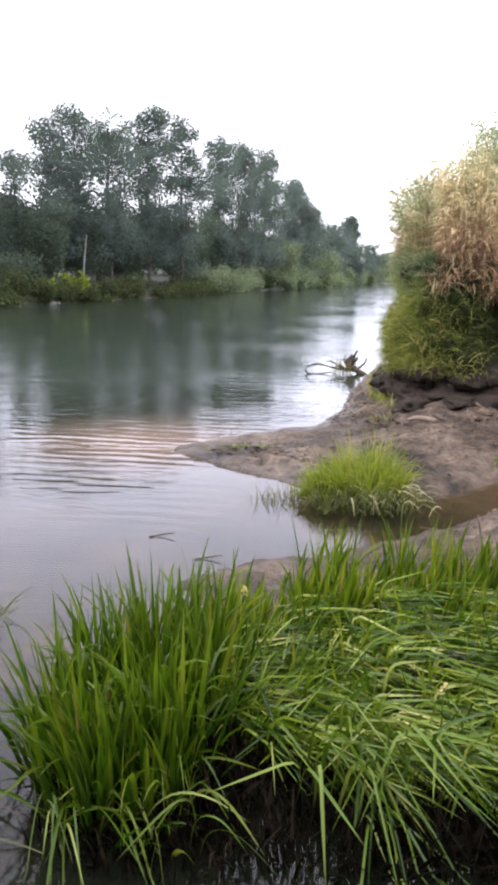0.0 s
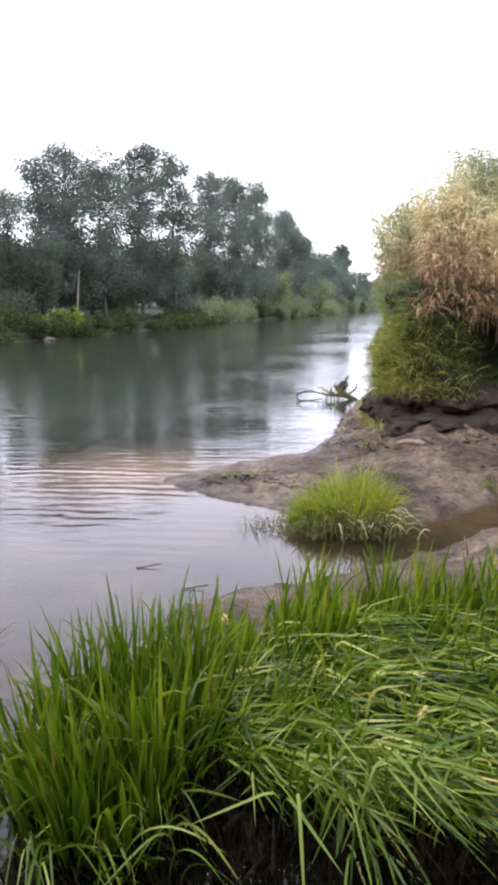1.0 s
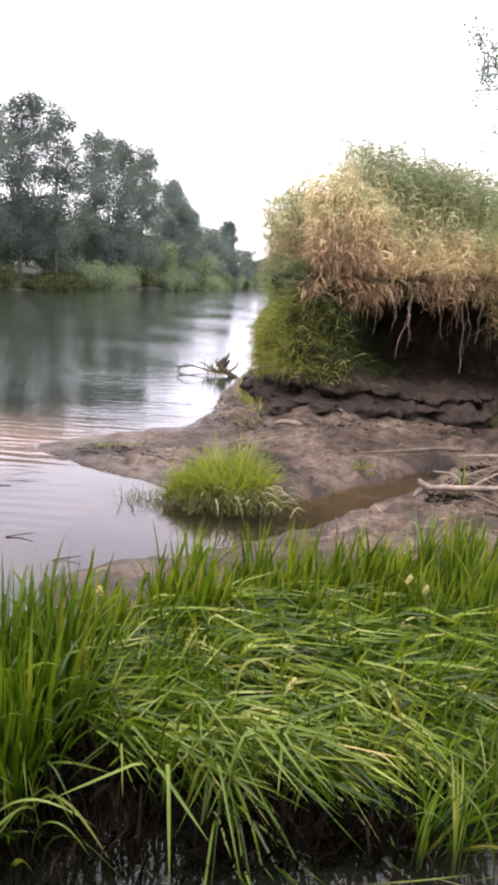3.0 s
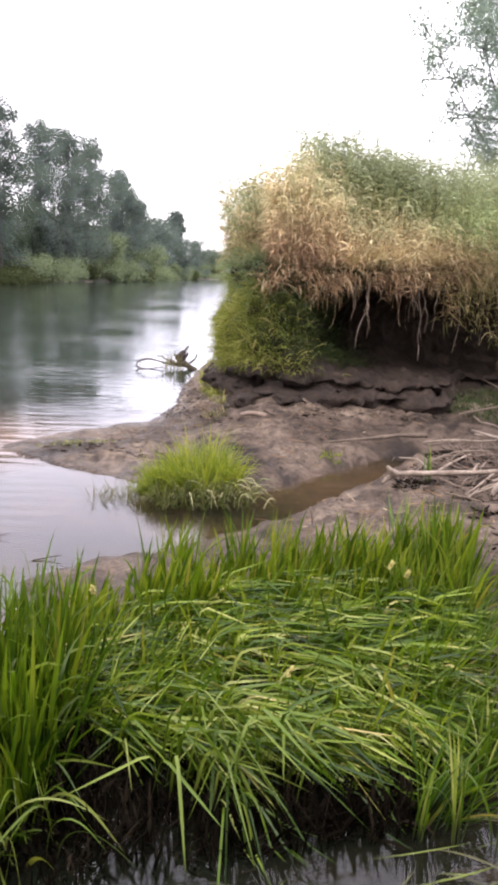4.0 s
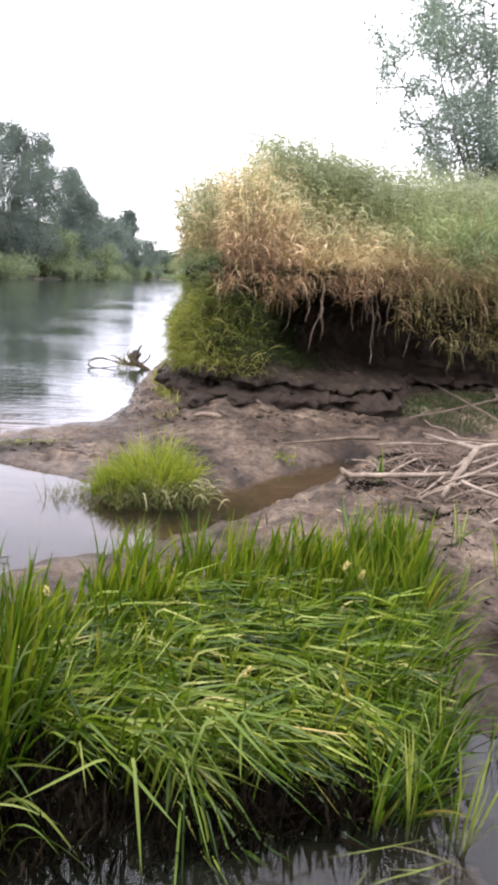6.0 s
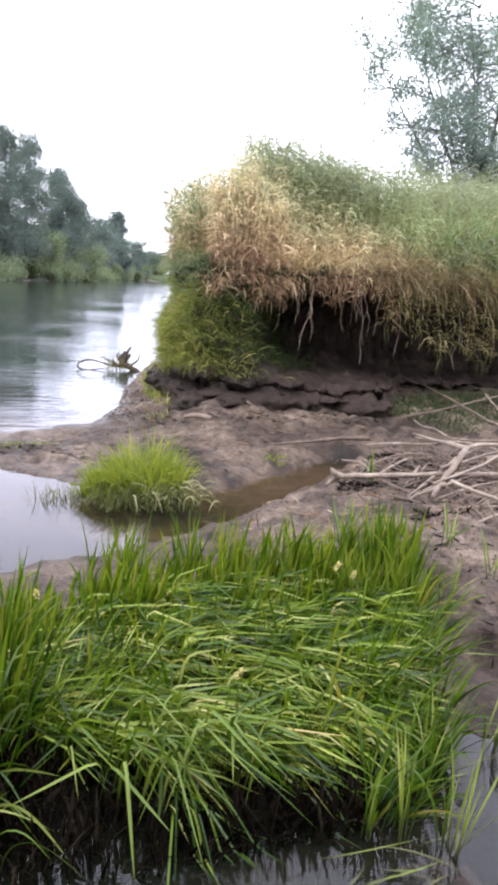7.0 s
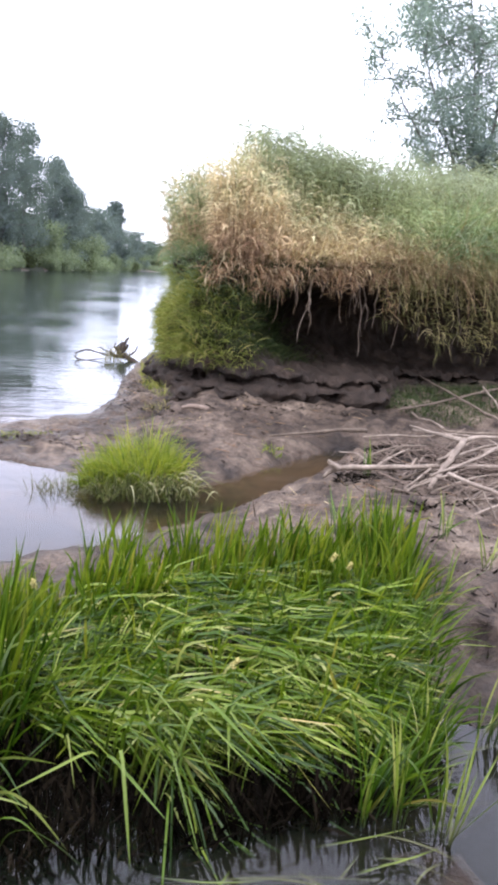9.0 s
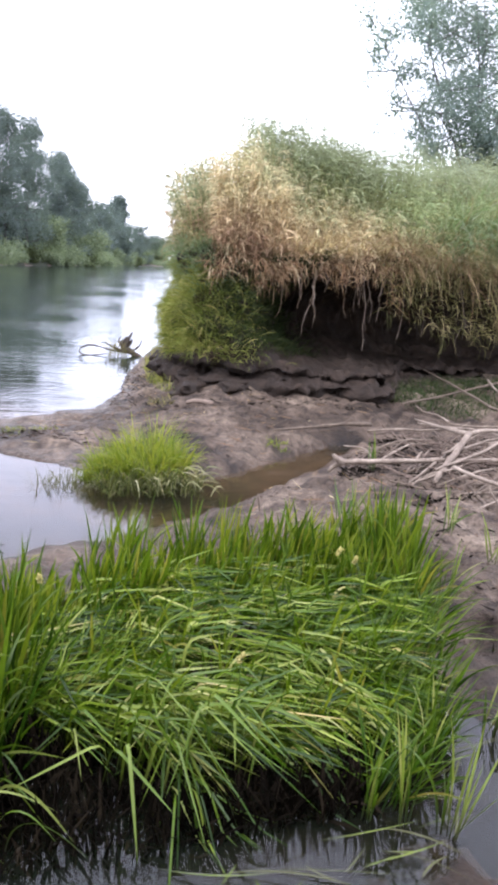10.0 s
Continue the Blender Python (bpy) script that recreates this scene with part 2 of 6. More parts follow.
def reed_material(name, stops, jitter=0.16, through_light=0.3):
    """Leaves of one kind whose colour runs up the plant, each a little off by chance."""
    m, n, l, b, out = material(name)
    at = n.new("ShaderNodeAttribute")
    at.attribute_name = "along"
    geo = n.new("ShaderNodeNewGeometry")
    k = n.new("ShaderNodeMath")
    k.operation = "MULTIPLY_ADD"
    k.inputs[1].default_value = 2 * jitter
    l.new(geo.outputs["Random Per Island"], k.inputs[0])
    sh = n.new("ShaderNodeMath")
    sh.inputs[1].default_value = -jitter
    l.new(at.outputs["Fac"], sh.inputs[0])
    l.new(sh.outputs[0], k.inputs[2])
    patch_ = noise_node(n, l, 2.6, 2.0)
    wander = n.new("ShaderNodeMath")
    wander.operation = "MULTIPLY_ADD"
    wander.inputs[1].default_value = 0.62
    l.new(patch_.outputs[0], wander.inputs[0])
    low = n.new("ShaderNodeMath")
    low.inputs[1].default_value = -0.31
    l.new(k.outputs[0], low.inputs[0])
    l.new(low.outputs[0], wander.inputs[2])
    col = ramp_of(n, l, wander.outputs[0], stops)
    pick = n.new("ShaderNodeMath")
    pick.operation = "MULTIPLY"
    pick.inputs[1].default_value = 7.31
    l.new(geo.outputs["Random Per Island"], pick.inputs[0])
    frac = n.new("ShaderNodeMath")
    frac.operation = "FRACT"
    l.new(pick.outputs[0], frac.inputs[0])
    col = mix_node(n, l, "MULTIPLY", 1.0, col, ramp_of(n, l, frac.outputs[0], [(0.0, (0.5, 0.47, 0.45)), (0.6, (1.0, 1.0, 1.0)), (1.0, (1.5, 1.5, 1.55))]))
    l.new(col, b.inputs["Base Color"])
    b.inputs["Roughness"].default_value = 0.6
    b.inputs["Specular IOR Level"].default_value = 0.2
    tr = n.new("ShaderNodeBsdfTranslucent")
    l.new(col, tr.inputs["Color"])
    mx = n.new("ShaderNodeMixShader")
    mx.inputs[0].default_value = through_light
    l.new(b.outputs[0], mx.inputs[1])
    l.new(tr.outputs[0], mx.inputs[2])
    l.new(mx.outputs[0], out.inputs[0])
    return m


MUD = mud_material()
WATER = water_material()
BED = rough_material("river_bed_silt", [(0.3, (0.036, 0.03, 0.021)), (0.7, (0.078, 0.06, 0.042))], 1.0)
# Near-black muck: the clump's shade and dark reflection put into its colour
POOL_SHADE = rough_material("shaded_pool_muck", [(0.3, (0.004, 0.0035, 0.0026)), (0.7, (0.011, 0.009, 0.0065))], 3.0, spec=0.1)
MEADOW = rough_material("far_bank_soil_and_grass", [(0.3, (0.009, 0.0129, 0.0045)), (0.7, (0.0216, 0.03, 0.009))], 0.4)
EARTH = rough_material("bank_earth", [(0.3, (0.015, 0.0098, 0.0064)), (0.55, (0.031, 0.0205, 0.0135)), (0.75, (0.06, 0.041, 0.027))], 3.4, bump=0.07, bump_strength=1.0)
LEDGE = rough_material("silt_ledge", [(0.3, (0.014, 0.0092, 0.006)), (0.55, (0.033, 0.0222, 0.0155)), (0.75, (0.064, 0.045, 0.033))], 5.0, bump=0.06, bump_strength=1.0)
# Sedge feet go near black: the clump's shade painted over brown sheaths
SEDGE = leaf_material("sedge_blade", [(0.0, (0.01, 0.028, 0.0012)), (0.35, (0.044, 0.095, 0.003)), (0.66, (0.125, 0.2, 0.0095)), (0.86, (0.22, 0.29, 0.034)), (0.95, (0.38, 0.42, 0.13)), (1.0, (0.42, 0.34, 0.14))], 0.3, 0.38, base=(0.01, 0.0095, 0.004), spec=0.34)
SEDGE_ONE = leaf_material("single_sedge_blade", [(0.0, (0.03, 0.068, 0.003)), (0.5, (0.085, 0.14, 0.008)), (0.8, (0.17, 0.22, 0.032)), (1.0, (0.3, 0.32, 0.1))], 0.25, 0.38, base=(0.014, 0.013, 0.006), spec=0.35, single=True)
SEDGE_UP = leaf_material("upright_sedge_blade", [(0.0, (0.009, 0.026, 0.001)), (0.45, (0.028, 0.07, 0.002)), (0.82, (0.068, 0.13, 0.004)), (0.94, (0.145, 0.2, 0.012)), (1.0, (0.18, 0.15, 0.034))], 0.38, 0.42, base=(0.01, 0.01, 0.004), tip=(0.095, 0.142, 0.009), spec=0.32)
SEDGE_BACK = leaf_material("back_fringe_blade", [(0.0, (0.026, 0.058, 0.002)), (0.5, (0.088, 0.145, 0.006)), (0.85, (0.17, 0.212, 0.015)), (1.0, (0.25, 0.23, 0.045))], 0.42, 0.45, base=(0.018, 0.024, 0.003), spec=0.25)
TUFTY = leaf_material("tuft_grass_blade", [(0.0, (0.1, 0.155, 0.009)), (0.6, (0.2, 0.25, 0.018)), (1.0, (0.3, 0.3, 0.04))], 0.4, 0.5, base=(0.06, 0.06, 0.018))
# Dead stem darkened to near black, so the clump's inner shade is painted
SHADED_DEADSTEM = leaf_material("shaded_dead_stem", [(0.0, (0.003, 0.0025, 0.0018)), (0.75, (0.007, 0.0056, 0.004)), (1.0, (0.026, 0.02, 0.014))], 0.05, 0.75, spec=0.02)
SEDGE_PALE = leaf_material("pale_sedge_blade", [(0.0, (0.12, 0.18, 0.017)), (0.7, (0.23, 0.28, 0.06)), (1.0, (0.4, 0.41, 0.17))], 0.25, 0.36, base=(0.017, 0.015, 0.007), spec=0.36)
PALE = leaf_material("faded_blade", [(0.0, (0.08, 0.09, 0.03)), (0.6, (0.14, 0.14, 0.06)), (1.0, (0.2, 0.18, 0.11))], 0.2, 0.5)
TUFTPALE = leaf_material("bleached_tuft_blade", [(0.0, (0.09, 0.11, 0.035)), (0.5, (0.2, 0.2, 0.09)), (1.0, (0.36, 0.33, 0.2))], 0.2, 0.45, single=True)
TUFTOLD = leaf_material("old_tuft_stem", [(0.0, (0.022, 0.026, 0.009)), (0.5, (0.075, 0.09, 0.026)), (0.85, (0.14, 0.15, 0.05)), (1.0, (0.2, 0.17, 0.085))], 0.25, 0.6, spec=0.15)
STRAW = leaf_material("dry_straw_blade", [(0.0, (0.3369, 0.2315, 0.1468)), (0.3, (0.4906, 0.3736, 0.2505)), (0.75, (0.6737, 0.5602, 0.3802)), (1.0, (0.8202, 0.762, 0.5702))], 0.35, 0.65, spec=0.15)
HANG = leaf_material("hanging_dead_blade", [(0.0, (0.105, 0.058, 0.036)), (0.5, (0.25, 0.155, 0.092)), (0.85, (0.36, 0.265, 0.165)), (1.0, (0.5, 0.42, 0.28))], 0.25, 0.65, spec=0.12)
OLIVE = leaf_material("fading_grass_blade", [(0.0, (0.09, 0.09, 0.035)), (0.4, (0.162, 0.152, 0.062)), (0.75, (0.26, 0.225, 0.108)), (1.0, (0.39, 0.32, 0.19))], 0.32, 0.65, spec=0.15)
BANKGRASS = leaf_material("bank_grass_blade", [(0.0, (0.1402, 0.2039, 0.1146)), (0.5, (0.1975, 0.265, 0.1562)), (0.85, (0.2613, 0.3059, 0.2171)), (1.0, (0.3696, 0.3377, 0.2865))], 0.4, 0.6, spec=0.2)
SLUMPGRASS = leaf_material("slump_grass_blade", [(0.0, (0.1, 0.13, 0.026)), (0.5, (0.21, 0.235, 0.055)), (0.85, (0.31, 0.31, 0.095)), (1.0, (0.42, 0.35, 0.16))], 0.38, 0.6, spec=0.12)
REED_DRY = reed_material("dry_reed_leaf", [(0.0, (0.31, 0.2, 0.125)), (0.2, (0.48, 0.345, 0.215)), (0.5, (0.65, 0.53, 0.31)), (0.8, (0.68, 0.6, 0.36)), (1.0, (0.5, 0.53, 0.31))], through_light=0.4)
REED_GREEN = reed_material("green_reed_leaf", [(0.0, (0.42, 0.34, 0.16)), (0.35, (0.325, 0.325, 0.145)), (0.7, (0.255, 0.3, 0.148)), (1.0, (0.285, 0.32, 0.19))], through_light=0.42)
REED_OLIVE = reed_material("olive_reed_leaf", [(0.0, (0.3, 0.235, 0.12)), (0.4, (0.35, 0.34, 0.15)), (0.8, (0.315, 0.37, 0.165)), (1.0, (0.31, 0.38, 0.19))], through_light=0.4)
# Darker copy of the slump grass: shade under the overhang put into colour
SHADEGRASS = leaf_material("shaded_grass_blade", [(0.0, (0.022, 0.037, 0.016)), (0.6, (0.046, 0.068, 0.028)), (1.0, (0.1, 0.11, 0.05))], 0.3, 0.6, spec=0.1)
# Far-bank leaves lifted for haze, which is painted into these two colours
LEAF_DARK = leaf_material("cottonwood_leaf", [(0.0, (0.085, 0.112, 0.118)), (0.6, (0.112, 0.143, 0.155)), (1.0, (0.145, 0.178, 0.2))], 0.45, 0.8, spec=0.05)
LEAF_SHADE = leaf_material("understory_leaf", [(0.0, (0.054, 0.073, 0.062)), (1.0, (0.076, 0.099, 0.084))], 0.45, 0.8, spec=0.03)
LEAF_SHRUB = leaf_material("shore_shrub_leaf", [(0.0, (0.034, 0.044, 0.022)), (0.6, (0.05, 0.063, 0.03)), (1.0, (0.075, 0.088, 0.042))], 0.3, 0.8, spec=0.05)
LEAF_BRIGHT = leaf_material("bright_shrub_leaf", [(0.0, (0.11, 0.16, 0.02)), (1.0, (0.22, 0.26, 0.04))], 0.35, 0.8, spec=0.05)
LEAF_WILLOW = leaf_material("willow_leaf", [(0.0, (0.14, 0.185, 0.195)), (0.6, (0.22, 0.275, 0.29)), (1.0, (0.34, 0.41, 0.43))], 0.5, 0.8, spec=0.12)
# Pale bush leaf, raised further to paint in distance haze
LEAF_BUSH = leaf_material("pale_hazed_bush_leaf", [(0.0, (0.135, 0.17, 0.115)), (0.6, (0.17, 0.21, 0.145)), (1.0, (0.21, 0.245, 0.18))], 0.42, 0.8, spec=0.05)
# Paler tree leaf for the far trees: haze painted into the colour
LEAF_HAZED = leaf_material("hazed_tree_leaf", [(0.0, (0.105, 0.135, 0.145)), (0.6, (0.132, 0.165, 0.182)), (1.0, (0.165, 0.2, 0.225))], 0.45, 0.8, spec=0.05)
BARK = rough_material("grey_bark", [(0.3, (0.049, 0.042, 0.035)), (0.7, (0.119, 0.105, 0.091))], 3.0, stretch=(1, 1, 0.25))
BIRCHBARK = rough_material("pale_bark", [(0.3, (0.1498, 0.1456, 0.1358)), (0.7, (0.2569, 0.2562, 0.2443))], 3.0, stretch=(1, 1, 0.4))
DRIFT = rough_material("bleached_driftwood", [(0.25, (0.088, 0.066, 0.05)), (0.5, (0.215, 0.174, 0.138)), (0.75, (0.36, 0.306, 0.25))], 5.0, bump=0.01, fine=9.0, bump_strength=1.0, vary=((0.45, 0.41, 0.37), (1.25, 1.25, 1.25)))
DARKWOOD = rough_material("wet_dark_wood", [(0.3, (0.027, 0.0191, 0.0151)), (0.7, (0.09, 0.0653, 0.0504))], 5.0, rough=(0.35, 0.7), bump=0.01)
TWIG = rough_material("grey_twig", [(0.3, (0.09984, 0.06975, 0.05299)), (0.7, (0.2122, 0.1628, 0.1282))], 7.0, bump=0.004)
TWIGDARK = rough_material("rotted_litter", [(0.3, (0.03, 0.021, 0.016)), (0.7, (0.07, 0.05, 0.038))], 7.0, bump=0.004)
HANGSTALK = rough_material("dead_stalk", [(0.3, (0.15, 0.105, 0.07)), (0.7, (0.34, 0.26, 0.18))], 8.0, bump=0.002)
STONE = rough_material("pale_stone", [(0.3, (0.12, 0.112, 0.104)), (0.7, (0.2, 0.192, 0.18))], 2.0)
PETAL = rough_material("cream_petal", [(0.3, (0.378, 0.348, 0.105)), (0.7, (0.504, 0.452, 0.175))], 60.0, bump=0.001)
FAR_HILL = rough_material("wooded_hill", [(0.35, (0.0105, 0.0195, 0.0189)), (0.65, (0.027, 0.0468, 0.042))], 0.12, bump=3.0)


# ---------- mesh helpers ----------
def mesh_of(name, v, f, mat=None, along=None, smooth=True):
    """A mesh from arrays of points and quads."""
    v, f = np.asarray(v, dtype=np.float32), np.asarray(f, dtype=np.int32)
    me = bpy.data.meshes.new(name)
    me.vertices.add(len(v))
    me.vertices.foreach_set("co", v.ravel())
    me.loops.add(f.size)
    me.loops.foreach_set("vertex_index", f.ravel())
    me.polygons.add(len(f))
    me.polygons.foreach_set("loop_start", np.arange(0, f.size, f.shape[1], dtype=np.int32))
    me.polygons.foreach_set("use_smooth", np.full(len(f), smooth))
    if along is not None:
        me.attributes.new("along", "FLOAT", "POINT").data.foreach_set("value", np.asarray(along, dtype=np.float32))
    me.update(calc_edges=True)
    if mat:
        me.materials.append(mat)
    return me


def thing(name, x=0.0, y=0.0, z=0.0, label="", category="", group="", kind=""):
    e = tagged(new(name), label, category, group, kind)
    e.location = (x, y, z)
    return e


def part(name, geo, mat, parent=None, label="", kind=""):
    """One mesh object from (points, quads[, along]) under its thing."""
    ob = new(name, mesh_of(name, geo[0], geo[1], mat, geo[2] if len(geo) > 2 else None))
    if parent:
        ob.parent = parent
    return tagged(ob, label, kind=kind)


def joined(pieces):
    vs, fs, al, k = [], [], [], 0
    for p in pieces:
        vs.append(p[0])
        fs.append(p[1] + k)
        al.append(p[2] if len(p) > 2 else np.zeros(len(p[0])))
        k += len(p[0])
    return np.concatenate(vs), np.concatenate(fs), np.concatenate(al)


def spline(points, count):
    """Points along a smooth curve through the given ones."""
    p = np.asarray(points, dtype=float)
    q = np.vstack([2 * p[0] - p[1], p, 2 * p[-1] - p[-2]])
    u = np.linspace(0, len(p) - 1 - 1e-6, count)
    i = u.astype(int)
    t = (u - i)[:, None]
    a, b, c, d = q[i], q[i + 1], q[i + 2], q[i + 3]
    return 0.5 * (2 * b + (c - a) * t + (2 * a - 5 * b + 4 * c - d) * t ** 2 + (3 * b - a - 3 * c + d) * t ** 3)


def tube(path, radii, sides=6, rough=0.0, rng=RNG):
    """A tapered, closed tube along a path."""
    p = np.asarray(path, dtype=float)
    r = np.asarray(radii, dtype=float)
    p = np.vstack([p[0], p, p[-1]])
    r = np.concatenate([[r[0] * 0.05], r, [r[-1] * 0.05]])
    t = np.gradient(p, axis=0)
    t[0], t[-1] = t[1], t[-2]
    t /= np.linalg.norm(t, axis=1)[:, None] + 1e-9
    ref = np.array([0.31, 0.2, 0.93]) if abs(t[1][2]) < 0.8 else np.array([0.95, 0.3, 0.1])
    a = np.cross(t, ref)
    a /= np.linalg.norm(a, axis=1)[:, None] + 1e-9
    b = np.cross(t, a)
    ang = np.arange(sides) * 2 * math.pi / sides
    rr = r[:, None] * (1 + rough * rng.normal(size=(len(p), sides)))
    v = p[:, None, :] + rr[..., None] * (np.cos(ang)[None, :, None] * a[:, None, :] + np.sin(ang)[None, :, None] * b[:, None, :])
    i, j = np.meshgrid(np.arange(len(p) - 1), np.arange(sides), indexing="ij")
    k = (j + 1) % sides
    f = np.stack([i * sides + j, i * sides + k, (i + 1) * sides + k, (i + 1) * sides + j], -1).reshape(-1, 4)
    return v.reshape(-1, 3), f, np.repeat(np.linspace(0, 1, len(p)), sides)


def blades(base, az, length, width, lean, curl, segs=6, power=1.4, twist=0.6, side=0.0, rng=RNG, floor=None, knee=None, snap=14, fold=0.0, taper=0.45):
    """Strap-shaped leaves: each rises from its foot at an angle from upright and bends over towards az."""
    n = len(base)
    full = lambda x: np.broadcast_to(np.asarray(x, dtype=float), (n,))
    az, length, width, lean, curl = map(full, (az, length, width, lean, curl))
    u = np.linspace(0, 1, segs + 1)
    bent = u[None] ** power if knee is None else 1 / (1 + np.exp(-snap * (u[None] - full(knee)[:, None])))
    th = lean[:, None] + curl[:, None] * bent
    mid = (th[:, 1:] + th[:, :-1]) / 2
    azs = az[:, None] + (full(side)[:, None] * u[None])
    amid = (azs[:, 1:] + azs[:, :-1]) / 2
    step = (length / segs)[:, None]
    dx, dy, dz = np.sin(mid) * np.cos(amid) * step, np.sin(mid) * np.sin(amid) * step, np.cos(mid) * step
    c = np.zeros((n, segs + 1, 3))
    for k, d in enumerate((dx, dy, dz)):
        c[:, 1:, k] = np.cumsum(d, axis=1)
    c += np.asarray(base)[:, None, :]
    if floor is not None:
        c[..., 2] = np.maximum(c[..., 2], floor + 0.01 * rng.random((n, 1)))
    tw = twist * rng.normal(size=n)[:, None] + 0.5 * twist * rng.normal(size=n)[:, None] * u[None]
    sx, sy = -np.sin(azs), np.cos(azs)
    up = np.stack([-np.cos(th) * np.cos(azs), -np.cos(th) * np.sin(azs), np.sin(th)], -1)
    s = np.stack([sx, sy, np.zeros_like(sx)], -1) * np.cos(tw)[..., None] + up * np.sin(tw)[..., None]
    prof = np.clip(np.minimum(0.55 + 1.6 * u, 1.0) * (1 - np.clip((u - taper) / (1 - taper), 0, 1) ** 1.6), 0.04, 1)
    w = 0.5 * width[:, None] * prof[None]
    i, j = np.meshgrid(np.arange(n), np.arange(segs), indexing="ij")
    if fold:
        along_ = np.stack([np.sin(th) * np.cos(azs), np.sin(th) * np.sin(azs), np.cos(th)], -1)
        keel = c + np.cross(s, along_) * (w * fold)[..., None]
        v = np.stack([c - s * w[..., None], keel, c + s * w[..., None]], 2)
        o = i * (segs + 1) * 3 + j * 3
        f = np.stack([o, o + 1, o + 4, o + 3, o + 1, o + 2, o + 5, o + 4], -1).reshape(-1, 4)
        return v.reshape(-1, 3), f, np.broadcast_to(u[None, :, None], (n, segs + 1, 3)).ravel()
    v = np.stack([c - s * w[..., None], c + s * w[..., None]], 2)
    o = i * (segs + 1) * 2 + j * 2
    f = np.stack([o, o + 1, o + 3, o + 2], -1).reshape(-1, 4)
    return v.reshape(-1, 3), f, np.broadcast_to(u[None, :, None], (n, segs + 1, 2)).ravel()


def reeds(feet, tall, az, lean, per, leaf, wide, rng, low=0.12, out=0.9, droop=(1.5, 2.7)):
    """Reed grass: upright stalks with strap leaves that spring off and curl down; along holds the height on the stalk."""
    n = len(feet)
    stalk = blades(feet, az, tall, np.full(n, 0.0075), lean, rng.uniform(0.0, 0.35, n), 6, 2.0, 0.5, rng=rng)
    line = stalk[0].reshape(n, 7, 2, 3).mean(2)
    k = np.repeat(np.arange(n), per)
    m = len(k)
    u = rng.uniform(low, 1.0, m)
    i0 = np.minimum((u * 6).astype(int), 5)
    fr = (u * 6 - i0)[:, None]
    at = line[k, i0] * (1 - fr) + line[k, i0 + 1] * fr
    geo = blades(at, az[k] + rng.normal(0, out, m), rng.uniform(*leaf, m) * (1.15 - 0.45 * u), rng.uniform(*wide, m), rng.uniform(0.1, 0.9, m), rng.uniform(*droop, m), 5, 0.6, 0.8, side=rng.normal(0, 0.4, m), rng=rng, taper=0.3)
    tint = np.repeat(u, 12)
    v, f, _ = joined([(stalk[0], stalk[1]), (geo[0], geo[1])])
    return v, f, np.concatenate([stalk[2], tint])


def leaves(centres, size, rng=RNG, narrow=0.6, droop=0.0, three=False):
    """Small pointed leaf shapes, one a centre, turned at random."""
    n = len(centres)
    a = rng.normal(size=(n, 3))
    a[:, 2] -= droop
    a /= np.linalg.norm(a, axis=1)[:, None]
    b = np.cross(a, rng.normal(size=(n, 3)))
    b /= np.linalg.norm(b, axis=1)[:, None] + 1e-9
    s = (np.asarray(size) * rng.uniform(0.6, 1.35, n))[:, None]
    c = np.asarray(centres)
    if three:
        return np.stack([c - a * s, c + b * s * narrow * 1.6, c + a * s], 1).reshape(-1, 3), np.arange(n * 3).reshape(n, 3)
    v = np.stack([c - a * s, c + b * s * narrow, c + a * s, c - b * s * narrow], 1)
    return v.reshape(-1, 3), np.arange(n * 4).reshape(n, 4)


def in_ball(n, rng, flat=0.8):
    p = rng.normal(size=(n, 3))
    p *= (rng.random(n) ** 0.45 / np.linalg.norm(p, axis=1))[:, None]
    p[:, 2] *= flat
    return p


def signed(px, py, poly):
    """Metres inside (plus) or outside (minus) a closed outline."""
    poly = np.asarray(poly, dtype=float)
    best = np.full(px.shape, 1e9)
    inside = np.zeros(px.shape, dtype=bool)
    for (ax, ay), (bx, by) in zip(poly, np.roll(poly, -1, axis=0)):
        dx, dy = bx - ax, by - ay
        t = np.clip(((px - ax) * dx + (py - ay) * dy) / (dx * dx + dy * dy), 0, 1)
        best = np.minimum(best, np.hypot(px - ax - t * dx, py - ay - t * dy))
        if ay != by:
            inside ^= ((ay > py) != (by > py)) & (px < dx * (py - ay) / dy + ax)
    return np.where(inside, best, -best)


def bumps(x, y, wave, seed):
    """Smooth value noise on a plane, about -1 to 1."""
    r = np.random.default_rng(seed)
    out = np.zeros_like(x)
    for k in range(7):
        a = r.uniform(0, 2 * math.pi)
        w = 2 * math.pi / (wave * r.uniform(0.6, 1.6))
        out += np.sin(w * (x * math.cos(a) + y * math.sin(a)) + r.uniform(0, 6.28))
    return out / 3.0


